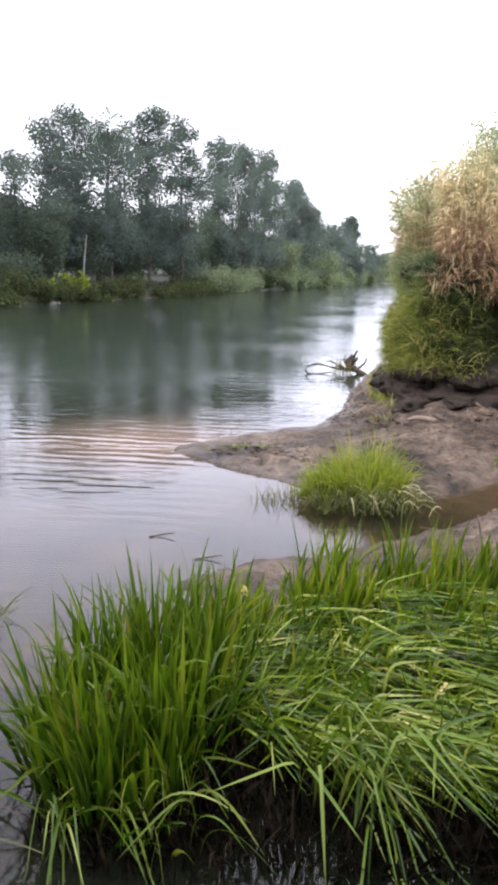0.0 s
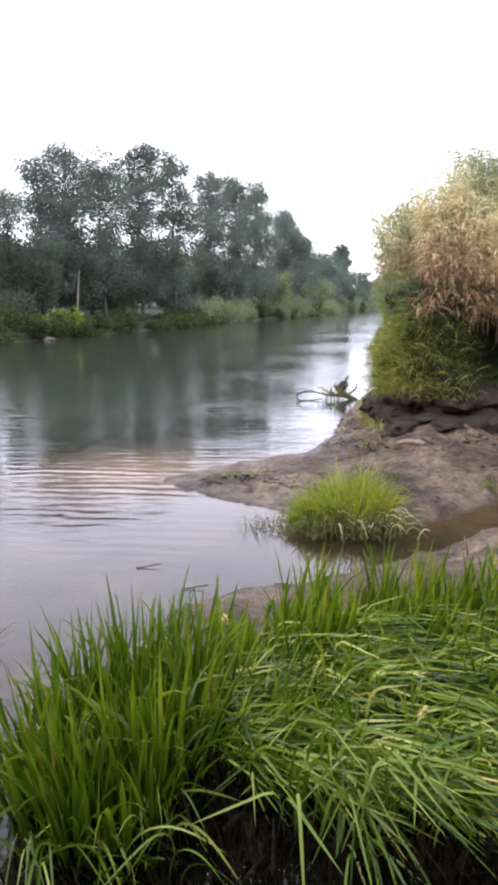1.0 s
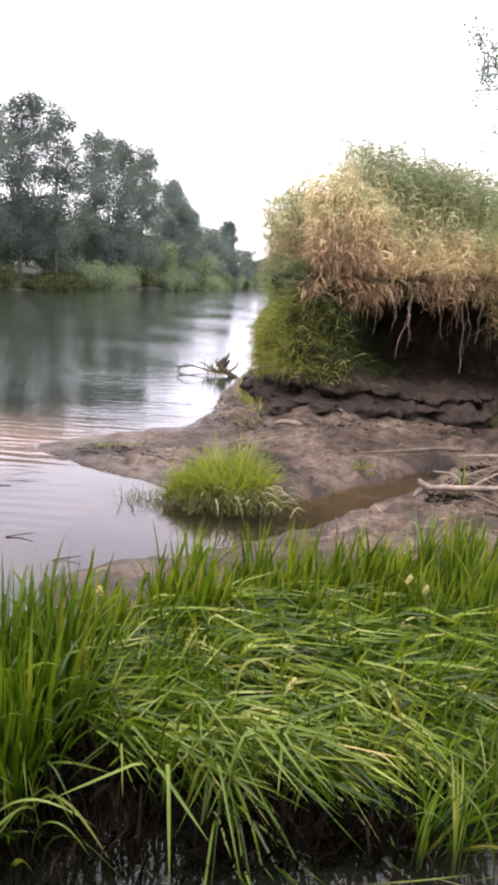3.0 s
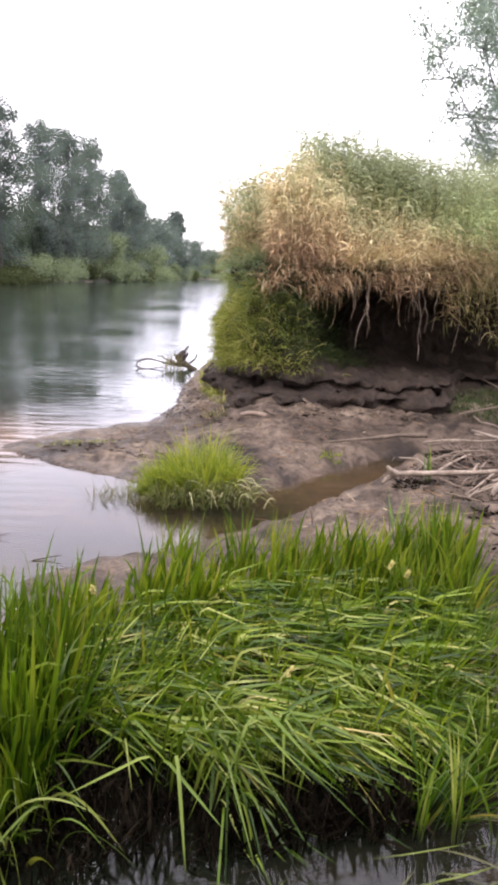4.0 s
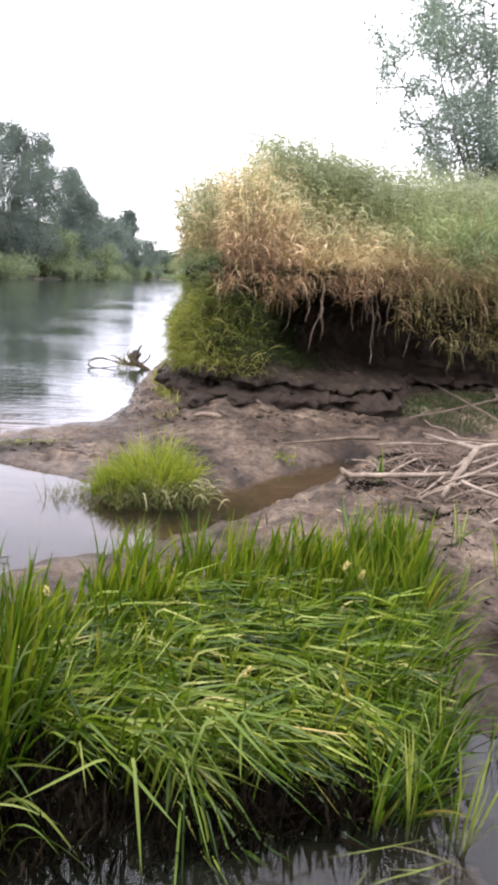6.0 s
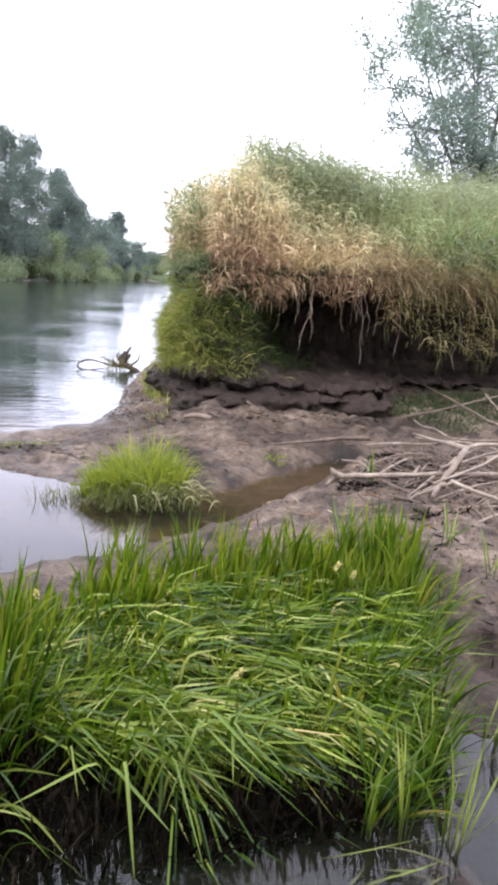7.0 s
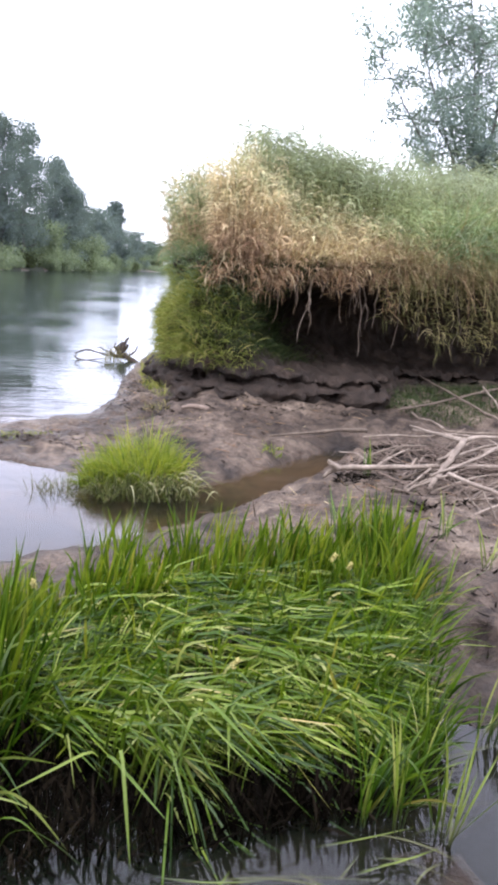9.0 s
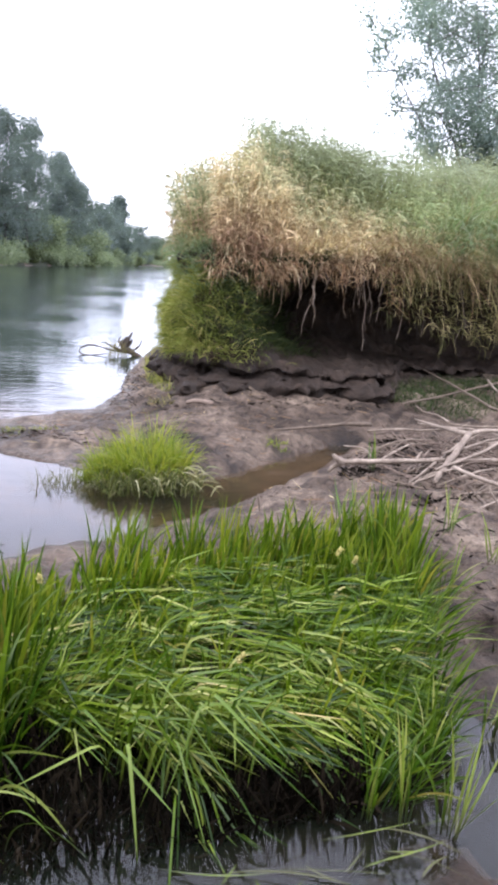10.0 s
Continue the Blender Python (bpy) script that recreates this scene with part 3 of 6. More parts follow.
# ---------- the ground: one sheet with the river bed cut into it ----------
NEAR_LAND = [(-0.5, 3.52), (-0.04, 3.84), (0.35, 3.93), (0.92, 4.27), (1.36, 4.54), (2.15, 5.18), (2.95, 6.0), (3.2, 6.3), (3.05, 6.42), (2.14, 5.75),
             (1.3, 5.15), (0.95, 5.0), (0.4, 5.4), (0.12, 5.7), (-0.28, 6.05), (-0.8, 6.6), (-0.85, 6.85), (0.18, 7.72), (0.73, 8.1), (1.11, 9.06),
             (1.58, 11.1), (2.08, 12.9), (3.4, 16.0), (6.4, 27), (26, 110), (62, 255), (140, 420), (4000, 3000), (4000, -4000), (-400, -400), (-20, -6), (-4, -0.2), (-1, 0.5), (0.4, 0.9),
             (0.75, 1.13), (0.96, 1.26), (1.14, 1.23), (1.3, 1.13), (2.0, 1.2), (2.7, 1.45), (2.2, 1.66), (1.7, 1.74), (1.2, 1.9), (0.4, 2.2), (-0.2, 2.8)]
FAR_LAND = [(-600, -500), (-60, -60), (-28, 0), (-15.5, 26), (-12.2, 35.2), (-10.9, 41.2), (-10, 44.4), (-6.2, 56.8), (-2.5, 78), (4.3, 98.4), (19, 160), (32.5, 217), (50, 268), (100, 330), (170, 440), (4000, 3500), (-4000, 4500), (-4000, -500)]


def axis(lo, hi, step, ends):
    mid = np.arange(lo, hi, step)
    out = []
    for start, end in ((lo, ends[0]), (hi, ends[1])):
        d, s, x = (1 if end > start else -1), step, start
        while (end - x) * d > 0:
            s *= 1.11
            x += d * s
            out.append(x)
    return np.sort(np.concatenate([mid, out]))


def ground_height(x, y):
    dn, df = signed(x, y, NEAR_LAND), signed(x, y, FAR_LAND)
    rough = bumps(x, y, 0.55, 3) * 0.02 + bumps(x, y, 0.24, 4) * 0.014 + bumps(x, y, 0.13, 15) * 0.008 - 0.06 * np.clip(bumps(x, y, 0.3, 14) - 0.4, 0, 0.7) + bumps(x, y, 1.6, 5) * 0.025
    edge = dn + 0.045 * bumps(x, y, 0.4, 9) + 0.03 * bumps(x, y, 0.17, 10)
    near = (0.006 + 0.039 * np.clip((y - 1.5) / 0.8, 0, 1) + 0.085 * np.clip((x - 0.9) / 1.0, 0, 1) * np.clip((y - 1.7) / 0.9, 0, 1)) * (1 - np.exp(-np.maximum(edge, 0) / 0.16)) + 0.05 * np.clip(edge, 0, 5) + rough * np.clip(edge * 3, 0.15, 1)
    rise = 0.12 * np.clip((y - 6.3) / 1.6, 0, 1) * np.clip((x - 1.0) / 1.2, 0, 1) * np.clip(edge, 0, 1)
    near = near + 0.055 * np.exp(-((x - 2.8) / 0.24) ** 2 - ((y - 4.12 + 0.35 * (x - 2.8) ** 2) / 0.075) ** 2) - 0.02 * np.exp(-((x - 2.8) / 0.26) ** 2 - ((y - 3.98) / 0.05) ** 2)
    # last term: unseen rear bank, added to block light on the clump
    near = near - 0.008 * np.clip((1.45 - y) / 0.15, 0, 1) * np.clip((y - 0.4) / 0.3, 0, 1) - 0.011 * np.clip((1.24 - y) / 0.1, 0, 1) * np.clip((y - 0.6) / 0.3, 0, 1) + rise + 0.025 * np.exp(-((x - 0.02) ** 2 + (y - 3.54) ** 2) / 0.02) + 1.9 * np.clip((-1.3 - y) / 2.2, 0, 1) ** 2 * (3 - 2 * np.clip((-1.3 - y) / 2.2, 0, 1)) * np.clip((dn - 0.5) / 2, 0, 1)
    far = 0.9 * (1 - np.exp(-np.maximum(df, 0) / 2.5)) + 0.05 * np.clip(df, 0, 40) + bumps(x, y, 9, 6) * 0.25 * np.clip(df / 5, 0, 1)
    d = np.maximum(dn, df)
    shoal = np.exp(-((x + 1.6) ** 2 / 4.5 + (y - 6.9) ** 2 / 0.8))
    wet = -np.minimum(0.012 + 0.09 * np.maximum(-d, 0) * (1 - 0.75 * shoal) + 0.012 * (1 + bumps(x, y, 0.9, 8)), 1.6)
    return np.where(dn > 0, near + 0.004, np.where(df > 0, far + 0.004, wet))


gx, gy = axis(-2.2, 6.0, 0.045, (-3500, 3500)), axis(0.6, 9.5, 0.045, (-3000, 4200))
GX, GY = np.meshgrid(gx, gy)
GZ = ground_height(GX, GY)
gi, gj = np.meshgrid(np.arange(len(gy) - 1), np.arange(len(gx) - 1), indexing="ij")
go = gi * len(gx) + gj
gf = np.stack([go, go + 1, go + len(gx) + 1, go + len(gx)], -1).reshape(-1, 4)
ground = new("ground", mesh_of("ground", np.stack([GX, GY, GZ], -1).reshape(-1, 3), gf, MUD))
tagged(ground, "brown silty river shore with wet mud spit and creek", "ground", kind="structure")
ground.data.materials.append(BED)
ground.data.materials.append(MEADOW)
ground.data.materials.append(POOL_SHADE)
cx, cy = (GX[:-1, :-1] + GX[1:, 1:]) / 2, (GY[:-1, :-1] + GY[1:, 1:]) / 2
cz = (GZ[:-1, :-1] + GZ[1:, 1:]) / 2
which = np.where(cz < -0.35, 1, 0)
# pool floor round the clump gets the bed with shade in its colour
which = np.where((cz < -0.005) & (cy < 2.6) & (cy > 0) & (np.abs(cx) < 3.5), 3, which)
which = np.where(signed(cx, cy, FAR_LAND) > -0.3, 2, which)
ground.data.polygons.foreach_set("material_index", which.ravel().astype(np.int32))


def ground_z(x, y):
    return float(ground_height(np.array([float(x)]), np.array([float(y)]))[0])


wx = np.array([-3000, -1200, -400, -120, -40, -14, -6, -3, -1, 1, 3, 6, 14, 40, 120, 400, 1200, 3000.0])
wy = np.array([-2500, -800, -200, -50, -10, 0, 2, 4, 6, 8, 11, 15, 22, 35, 60, 120, 300, 900, 4000.0])
WX, WY = np.meshgrid(wx, wy)
wi, wj = np.meshgrid(np.arange(len(wy) - 1), np.arange(len(wx) - 1), indexing="ij")
wo = wi * len(wx) + wj
water = new("water", mesh_of("water", np.stack([WX, WY, 0 * WX], -1).reshape(-1, 3), np.stack([wo, wo + 1, wo + len(wx) + 1, wo + len(wx)], -1).reshape(-1, 4), WATER))
tagged(water, "calm grey-green river water reflecting the overcast sky", "water", kind="structure")

# ---------- the undercut bank ----------
BANK_LINE = spline([(9.5, 32), (5.2, 19), (3.4, 13.8), (2.5, 11.2), (2.08, 9.7), (1.98, 8.9), (2.3, 8.4), (3.3, 8.3), (4.3, 8.35), (5.4, 8.4), (6.8, 8.5), (9, 8.6), (13, 8.4), (22, 7.5)], 300)
INNER = spline([(16, 34), (11, 21), (7.5, 16), (6.3, 13.8), (5.7, 12.4), (5.4, 11.6), (5.5, 11.2), (5.9, 11.0), (6.4, 10.9), (7, 10.9), (8, 11.1), (10, 11.5), (14, 12), (23, 12)], 300)
FAR_IN = spline([(22, 60), (24, 55), (26, 50), (30, 45), (36, 40), (45, 30)], 300)
bt = np.gradient(BANK_LINE, axis=0)
bt /= np.linalg.norm(bt, axis=1)[:, None]
BANK_OUT = np.stack([bt[:, 1], -bt[:, 0]], -1)
CUT = [(0.6, -0.2), (0.55, 0.15), (0.56, 0.3), (0.56, 0.38), (0.46, 0.44), (0.3, 0.46), (0.26, 0.5), (0.36, 0.53), (0.2, 0.58), (-0.3, 0.63), (-1.0, 0.7), (-1.5, 0.9), (-1.6, 1.2), (-1.2, 1.55), (-0.4, 1.79), (0.1, 1.92), (-0.05, 2.0), (-0.5, 2.04)]
SLUMP = [(0.55, -0.25), (0.5, 0.15), (0.52, 0.3), (0.52, 0.38), (0.46, 0.43), (0.34, 0.45), (0.32, 0.49), (0.42, 0.54), (0.43, 0.62), (0.42, 0.74), (0.38, 0.9), (0.3, 1.08), (0.19, 1.28), (0.1, 1.48), (0.06, 1.7), (0.1, 1.86), (-0.08, 1.97), (-0.5, 2.04)]
slumped = np.clip((3.55 - BANK_LINE[:, 0]) / 1.05, 0, 1)
slumped = np.where(BANK_LINE[:, 1] > 9.4, 1.0, slumped)


def densify(profile, count):
    return spline([(a, b, 0) for a, b in profile], count)[:, :2]


cut_p, slump_p = densify(CUT, 52), densify(SLUMP, 52)
prof = cut_p[None] * (1 - slumped)[:, None, None] + slump_p[None] * slumped[:, None, None]
along_s = np.cumsum(np.concatenate([[0], np.linalg.norm(np.diff(BANK_LINE, axis=0), axis=1)]))
SS, ZZ = np.broadcast_arrays(along_s[:, None], prof[..., 1])
off = prof[..., 0] - 0.75 * np.clip((BANK_LINE[:, :1] - 4.2) / 0.9, 0, 1) * np.clip((0.75 - ZZ) / 0.2, 0, 1) + 0.07 * bumps(SS, ZZ * 1.5, 0.7, 21) + 0.035 * bumps(SS, ZZ, 0.22, 22) + np.clip((0.65 - ZZ) / 0.2, 0, 1) * (0.07 * bumps(SS, ZZ * 2, 0.6, 26) + 0.05 * bumps(SS, ZZ * 2, 0.2, 27)) + 0.4 * np.exp(-((BANK_LINE[:, :1] - 4.05) / 0.3) ** 2) * (BANK_LINE[:, 1:] < 9) * np.clip((0.95 - ZZ) / 0.3, 0, 1) + 0.04 * bumps(SS, ZZ, 0.11, 29)
nose_ = (np.clip(-BANK_OUT[:, 0], 0, 1) * np.clip(slumped, 0, 1))[:, None]
off = off - nose_ * (0.14 * np.clip((1.9 - ZZ) / 0.4, 0, 1) * np.clip((ZZ - 0.4) / 0.45, 0, 1) + 0.24 * np.clip((1.15 - ZZ) / 0.5, 0, 1))
ring = np.concatenate([BANK_LINE[:, None, :] + BANK_OUT[:, None, :] * off[..., None], (prof[..., 1] + 0.1 * bumps(SS, 0 * SS, 1.4, 37) * np.clip((ZZ - 1.5) / 0.3, 0, 1) + 0.03 * bumps(SS, ZZ, 0.5, 23) + 0.03 * bumps(SS + 2 * prof[..., 0], ZZ + prof[..., 0], 0.2, 28) + 0.02 * bumps(SS + 3 * prof[..., 0], ZZ, 0.1, 30))[..., None]], -1)
rows = [ring]  # ledge to lip
last = ring[:, -1, :]
for k in range(1, 9):
    u = k / 8
    p = last[:, :2] * (1 - u) + INNER * u
    rows.append(np.concatenate([p, (2.04 + 0.3 * u + 0.05 * bumps(p[:, 0], p[:, 1], 1.2, 25))[:, None]], -1)[:, None, :])
for k in range(1, 5):
    u = k / 4
    p = INNER * (1 - u) + FAR_IN * u
    rows.append(np.concatenate([p, np.full((len(p), 1), 2.34 + 0.2 * u)], -1)[:, None, :])
bank_v = np.concatenate(rows, 1)
m_ = bank_v.shape[1]
bi, bj = np.meshgrid(np.arange(len(bank_v) - 1), np.arange(m_ - 1), indexing="ij")
bo = bi * m_ + bj
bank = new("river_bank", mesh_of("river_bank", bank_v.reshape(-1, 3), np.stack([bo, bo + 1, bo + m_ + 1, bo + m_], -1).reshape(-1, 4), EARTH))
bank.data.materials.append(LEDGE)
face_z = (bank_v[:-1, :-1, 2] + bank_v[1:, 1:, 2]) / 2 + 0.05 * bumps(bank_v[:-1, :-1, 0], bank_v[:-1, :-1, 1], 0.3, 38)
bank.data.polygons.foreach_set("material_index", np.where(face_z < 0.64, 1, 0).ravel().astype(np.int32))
tagged(bank, "undercut dark earth river bank with a slumped end", "river bank", kind="structure")


def on_bank(n, s_lo, s_hi, inward_lo, inward_hi, rng):
    """Places on the bank's top, by how far right of its nose along the lip and how far in from the lip."""
    x = rng.uniform(s_lo, s_hi, n)
    front = np.arange(140, 300)
    idx = np.interp(x, BANK_LINE[front, 0], front)
    i0 = np.clip(idx.astype(int), 0, 298)
    p = BANK_LINE[i0] + (BANK_LINE[i0 + 1] - BANK_LINE[i0]) * (idx - i0)[:, None]
    o = BANK_OUT[i0]
    inw = rng.uniform(inward_lo, inward_hi, n)
    q = INNER[i0]
    way = q - p
    dist = np.linalg.norm(way, axis=1)
    p = p + way / dist[:, None] * inw[:, None]
    z = 1.95 + 0.1 * np.clip(inw * 2, 0, 1) + 0.3 * np.clip(inw / dist, 0, 1) + 0.06 * bumps(x, 0 * x, 0.8, 36) * np.clip(1 - inw, 0, 1)
    return np.concatenate([p, z[:, None]], 1), np.arctan2(o[:, 1], o[:, 0])


# ---------- grasses of the bank ----------
def tufted(n_tufts, per, x_lo, x_hi, in_lo, in_hi, spread, rng, density=None):
    """Feet of grass in tufts on the bank's top: places, the way out over the lip, and a random number for each tuft."""
    pos, az = on_bank(n_tufts, x_lo, x_hi, in_lo, in_hi, rng)
    if density:
        keep = rng.random(n_tufts) < np.interp(pos[:, 0], *density)
        pos, az = pos[keep], az[keep]
    m = len(pos)
    lot = rng.random(m)
    k = np.repeat(np.arange(m), per)
    p = pos[k] + rng.normal(0, 1, (len(k), 3)) * np.array([spread, spread, 0.02])
    return p, az[k], lot[k]


DOME = ([1.6, 1.9, 2.15, 2.5, 3.0, 3.4, 3.9, 4.4, 9], [1.15, 1.42, 1.5, 1.43, 1.29, 1.18, 1.1, 1.08, 1.13])
r = np.random.default_rng(31)
pos, out_az, lot = tufted(800, 5, 1.9, 10.5, 0.14, 3.2, 0.12, r)
n_ = len(pos)
h_var = np.interp(pos[:, 0] - 0.12 * (pos[:, 1] - 8.4), *DOME) * (0.85 + 0.3 * lot)
green = part("bank_top_grass", reeds(pos, r.uniform(0.85, 1.3, n_) * h_var, lot * 40 + r.normal(0, 0.9, n_), r.uniform(0.0, 0.22, n_), 12, (0.14, 0.36), (0.007, 0.013), r, 0.3, 1.4), REED_GREEN)
tagged(green, "tall soft green reed grass growing on the bank top", "grass", kind="stuff")

THIN = ([2.2, 3.0, 3.25, 4.2, 4.5, 9], [1.0, 1.0, 0.4, 0.4, 0.95, 1.0])  # sparse before the hollow
pos, out_az, lot = tufted(110, 7, 2.05, 3.8, 0.2, 1.2, 0.12, r)
n_ = len(pos)
crown_ob = part("bank_crown_grass", reeds(pos, r.uniform(1.0, 1.25, n_) * np.interp(pos[:, 0], *DOME) * (0.85 + 0.2 * lot), lot * 40 + r.normal(0, 1.2, n_), r.uniform(0.0, 0.2, n_), 13, (0.12, 0.3), (0.007, 0.013), r, 0.35, 1.6), REED_GREEN)
tagged(crown_ob, "soft green reed grass rising behind the dry grass", "grass", kind="stuff")

STRAW_X = ([2.0, 3.0, 3.5, 4.3, 5.2, 6.5], [1.0, 1.0, 0.7, 0.5, 0.35, 0.12])
pos, out_az, lot = tufted(360, 8, 1.85, 6.2, -0.2, 0.65, 0.08, r, STRAW_X)
n_ = len(pos)
pos[:, 2] -= 0.42 * (lot * 17 % 1) ** 1.5 * r.random(n_)
dry = part("dry_reed_grass", reeds(pos, r.uniform(0.55, 1.06, n_) * np.interp(pos[:, 0], *DOME) * (0.75 + 0.35 * lot) * np.interp(pos[:, 0], [2.1, 2.6, 3.1, 3.6, 4.4, 6], [1.0, 0.93, 0.82, 0.7, 0.55, 0.5]), np.where(pos[:, 0] < 2.4, 2.9, out_az) + r.normal(0, 0.9, n_), r.uniform(0.0, 0.16, n_) + np.interp(pos[:, 0], [1.9, 2.5], [0.2, 0.0]), 17, (0.12, 0.3), (0.006, 0.0125), r, 0.06), REED_DRY)
tagged(dry, "tall straw-coloured dry reed grass at the bank's edge", "grass", kind="stuff")
pos, out_az, lot = tufted(250, 8, 4.3, 9.8, -0.2, 0.6, 0.1, r)
n_ = len(pos)
pos[:, 2] -= 0.4 * (lot * 17 % 1) ** 2 * r.random(n_)
fade = part("fading_reed_grass", reeds(pos, r.uniform(0.5, 0.95, n_) * (0.75 + 0.35 * lot), out_az + r.normal(0, 0.9, n_), r.uniform(0.0, 0.3, n_), 16, (0.12, 0.32), (0.006, 0.0125), r, 0.06), REED_OLIVE)
tagged(fade, "olive fading reed grass along the bank's edge", "grass", kind="stuff")
# a low fringe of tan grass along the lip
pos, out_az, lot = tufted(240, 26, 2.7, 6.4, -0.16, 0.15, 0.08, r, ([2.7, 3.2, 5.0, 6.4], [0.7, 1.0, 0.7, 0.3]))
n_ = len(pos)
tan_ob = part("low_dry_grass", blades(pos, out_az + (lot - 0.5) * 2.4 + r.normal(0, 0.7, n_), r.uniform(0.2, 0.5, n_) * (0.6 + 0.5 * (lot * 5 % 1)), r.uniform(0.004, 0.009, n_), r.uniform(0.1, 0.9, n_), r.uniform(0.3, 1.9, n_), 7, 1.6, 1.0, rng=r), STRAW)
tagged(tan_ob, "low tan grass along the bank's lip", "grass", kind="stuff")
for n_t, x_lo, x_hi, mat, label in [(190, 2.2, 4.7, HANG, "reddish brown withered leaves dangling from the overhang"), (360, 4.3, 9.0, OLIVE, "olive brown withered leaves dangling from the overhang")]:
    pos, out_az, lot = tufted(n_t, 7, x_lo, x_hi, -0.4, -0.05, 0.07, r, THIN)
    n_ = len(pos)
    pos[:, 2] += r.uniform(-0.1, 0.05, n_) - 0.12 * bumps(pos[:, 0], 0 * pos[:, 0], 0.5, 35) - np.interp(pos[:, 0], [2.2, 3.0, 3.3, 4.2, 4.6, 5.2, 9], [0.3, 0.25, 0.2, 0.25, 0.6, 0.85, 0.95]) * lot
    skirt_ob = part("withered_leaf", blades(pos, out_az + r.normal(0, 0.8, n_), r.uniform(0.07, 0.3, n_) * (0.5 + 0.9 * (lot * 23 % 1)), r.uniform(0.004, 0.009, n_), r.uniform(0.5, 1.8, n_), r.uniform(0.6, 2.2, n_), 6, 0.5, 1.0, side=r.normal(0, 0.8, n_), rng=r), mat)
    tagged(skirt_ob, label, "grass", kind="stuff")

pos, out_az, lot = tufted(30, 14, 2.5, 4.5, -0.3, -0.08, 0.05, r)
n_ = len(pos)
clump_ob = part("dangling_dead_clump", blades(pos - np.array([0, 0, 0.08]), out_az + (lot * 13 % 1 - 0.5) * 2.0 + r.normal(0, 0.5, n_), (0.12 + 0.34 * (lot * 7 % 1) ** 2) * r.uniform(0.5, 1.1, n_), r.uniform(0.004, 0.009, n_), r.uniform(0.6, 1.4, n_), r.uniform(1.4, 2.3, n_), 8, 0.4, 1.0, side=r.normal(0, 0.5, n_), rng=r), HANG)
tagged(clump_ob, "clumps of withered leaves dangling before the hollow", "grass", kind="stuff")

# green grass leaning out on the river side of the nose
i_ = r.integers(int(np.argmin(np.abs(BANK_LINE[:150, 1] - 12.0))), int(np.argmin(np.linalg.norm(BANK_LINE - np.array([2.1, 8.6]), axis=1))), 110)
k_ = np.repeat(i_, 9)
n_ = len(k_)
pos = np.concatenate([BANK_LINE[k_] + BANK_OUT[k_] * np.repeat(r.uniform(-0.5, 0.08, 110), 9)[:, None] + r.normal(0, 0.08, (n_, 2)), np.repeat(r.uniform(1.7, 2.1, 110), 9)[:, None]], 1)
dead_ = np.repeat(r.random(110) < 0.38, 9)
way_ = np.arctan2(BANK_OUT[k_, 1], BANK_OUT[k_, 0]) + r.normal(0, 0.8, n_)
for pick, mat, label in [(~dead_, REED_GREEN, "green reed grass leaning out over the river side"), (dead_, REED_DRY, "dry reed grass mixed in on the river side")]:
    m_p = int(pick.sum())
    side_ob = part("nose_side_grass", reeds(pos[pick], r.uniform(0.55, 1.35, m_p), way_[pick], r.uniform(0.05, 0.5, m_p), 9, (0.12, 0.32), (0.007, 0.013), r, 0.05, 1.2), mat)
    tagged(side_ob, label, "grass", kind="stuff")

# skirts of dead grass bent down over the lip
for name, n_t, x_lo, x_hi, mat, label in [("overhanging_dead_grass", 120, 1.9, 6.5, HANG, "withered brown grass hanging over the bank's lip"), ("overhanging_fading_grass", 230, 4.3, 9.8, OLIVE, "fading olive grass hanging over the bank's lip")]:
    pos, out_az, lot = tufted(n_t, 22, x_lo, x_hi, -0.14, 0.45, 0.06, r, THIN)
    n_ = len(pos)
    pos[:, 2] -= r.uniform(0, 0.1, n_) + 0.12 * bumps(pos[:, 0], 0 * pos[:, 0], 0.9, 33)
    long_ = (0.9 + 0.45 * bumps(pos[:, 0], 0 * pos[:, 0], 0.45, 34)) * np.interp(pos[:, 0], [2, 3, 3.3, 4.2, 4.7, 5.4, 9], [0.5, 0.4, 0.4, 0.5, 1.0, 1.45, 1.6]) * (0.25 + 1.1 * lot ** 1.6)
    ob = part(name, blades(pos, out_az + (lot * 13 % 1 - 0.5) * 2.2 + r.normal(0, 0.6, n_), r.uniform(0.35, 1.05, n_) * long_, r.uniform(0.003, 0.0075, n_), r.uniform(0.1, 1.1, n_), r.uniform(1.5, 2.8, n_), 8, np.where(r.random((n_, 1)) < 0.5, 0.7, 1.5), 1.0, side=r.normal(0, 0.45, n_), rng=r), mat)
    tagged(ob, label, "grass", kind="stuff")

pos, out_az, lot = tufted(170, 22, 5.0, 9.8, -0.12, 0.5, 0.1, r)
n_ = len(pos)
hang2 = part("overhanging_green_grass", blades(pos, out_az + (lot - 0.5) * 3.0 + r.normal(0, 0.7, n_), r.uniform(0.6, 1.7, n_) * (0.6 + 0.6 * (lot * 11 % 1)), r.uniform(0.006, 0.012, n_), r.uniform(0.1, 0.7, n_), r.uniform(0.8, 2.6, n_), 8, 1.4, side=r.normal(0, 0.5, n_), rng=r), BANKGRASS)
tagged(hang2, "green grass drooping over the bank's lip", "grass", kind="stuff")

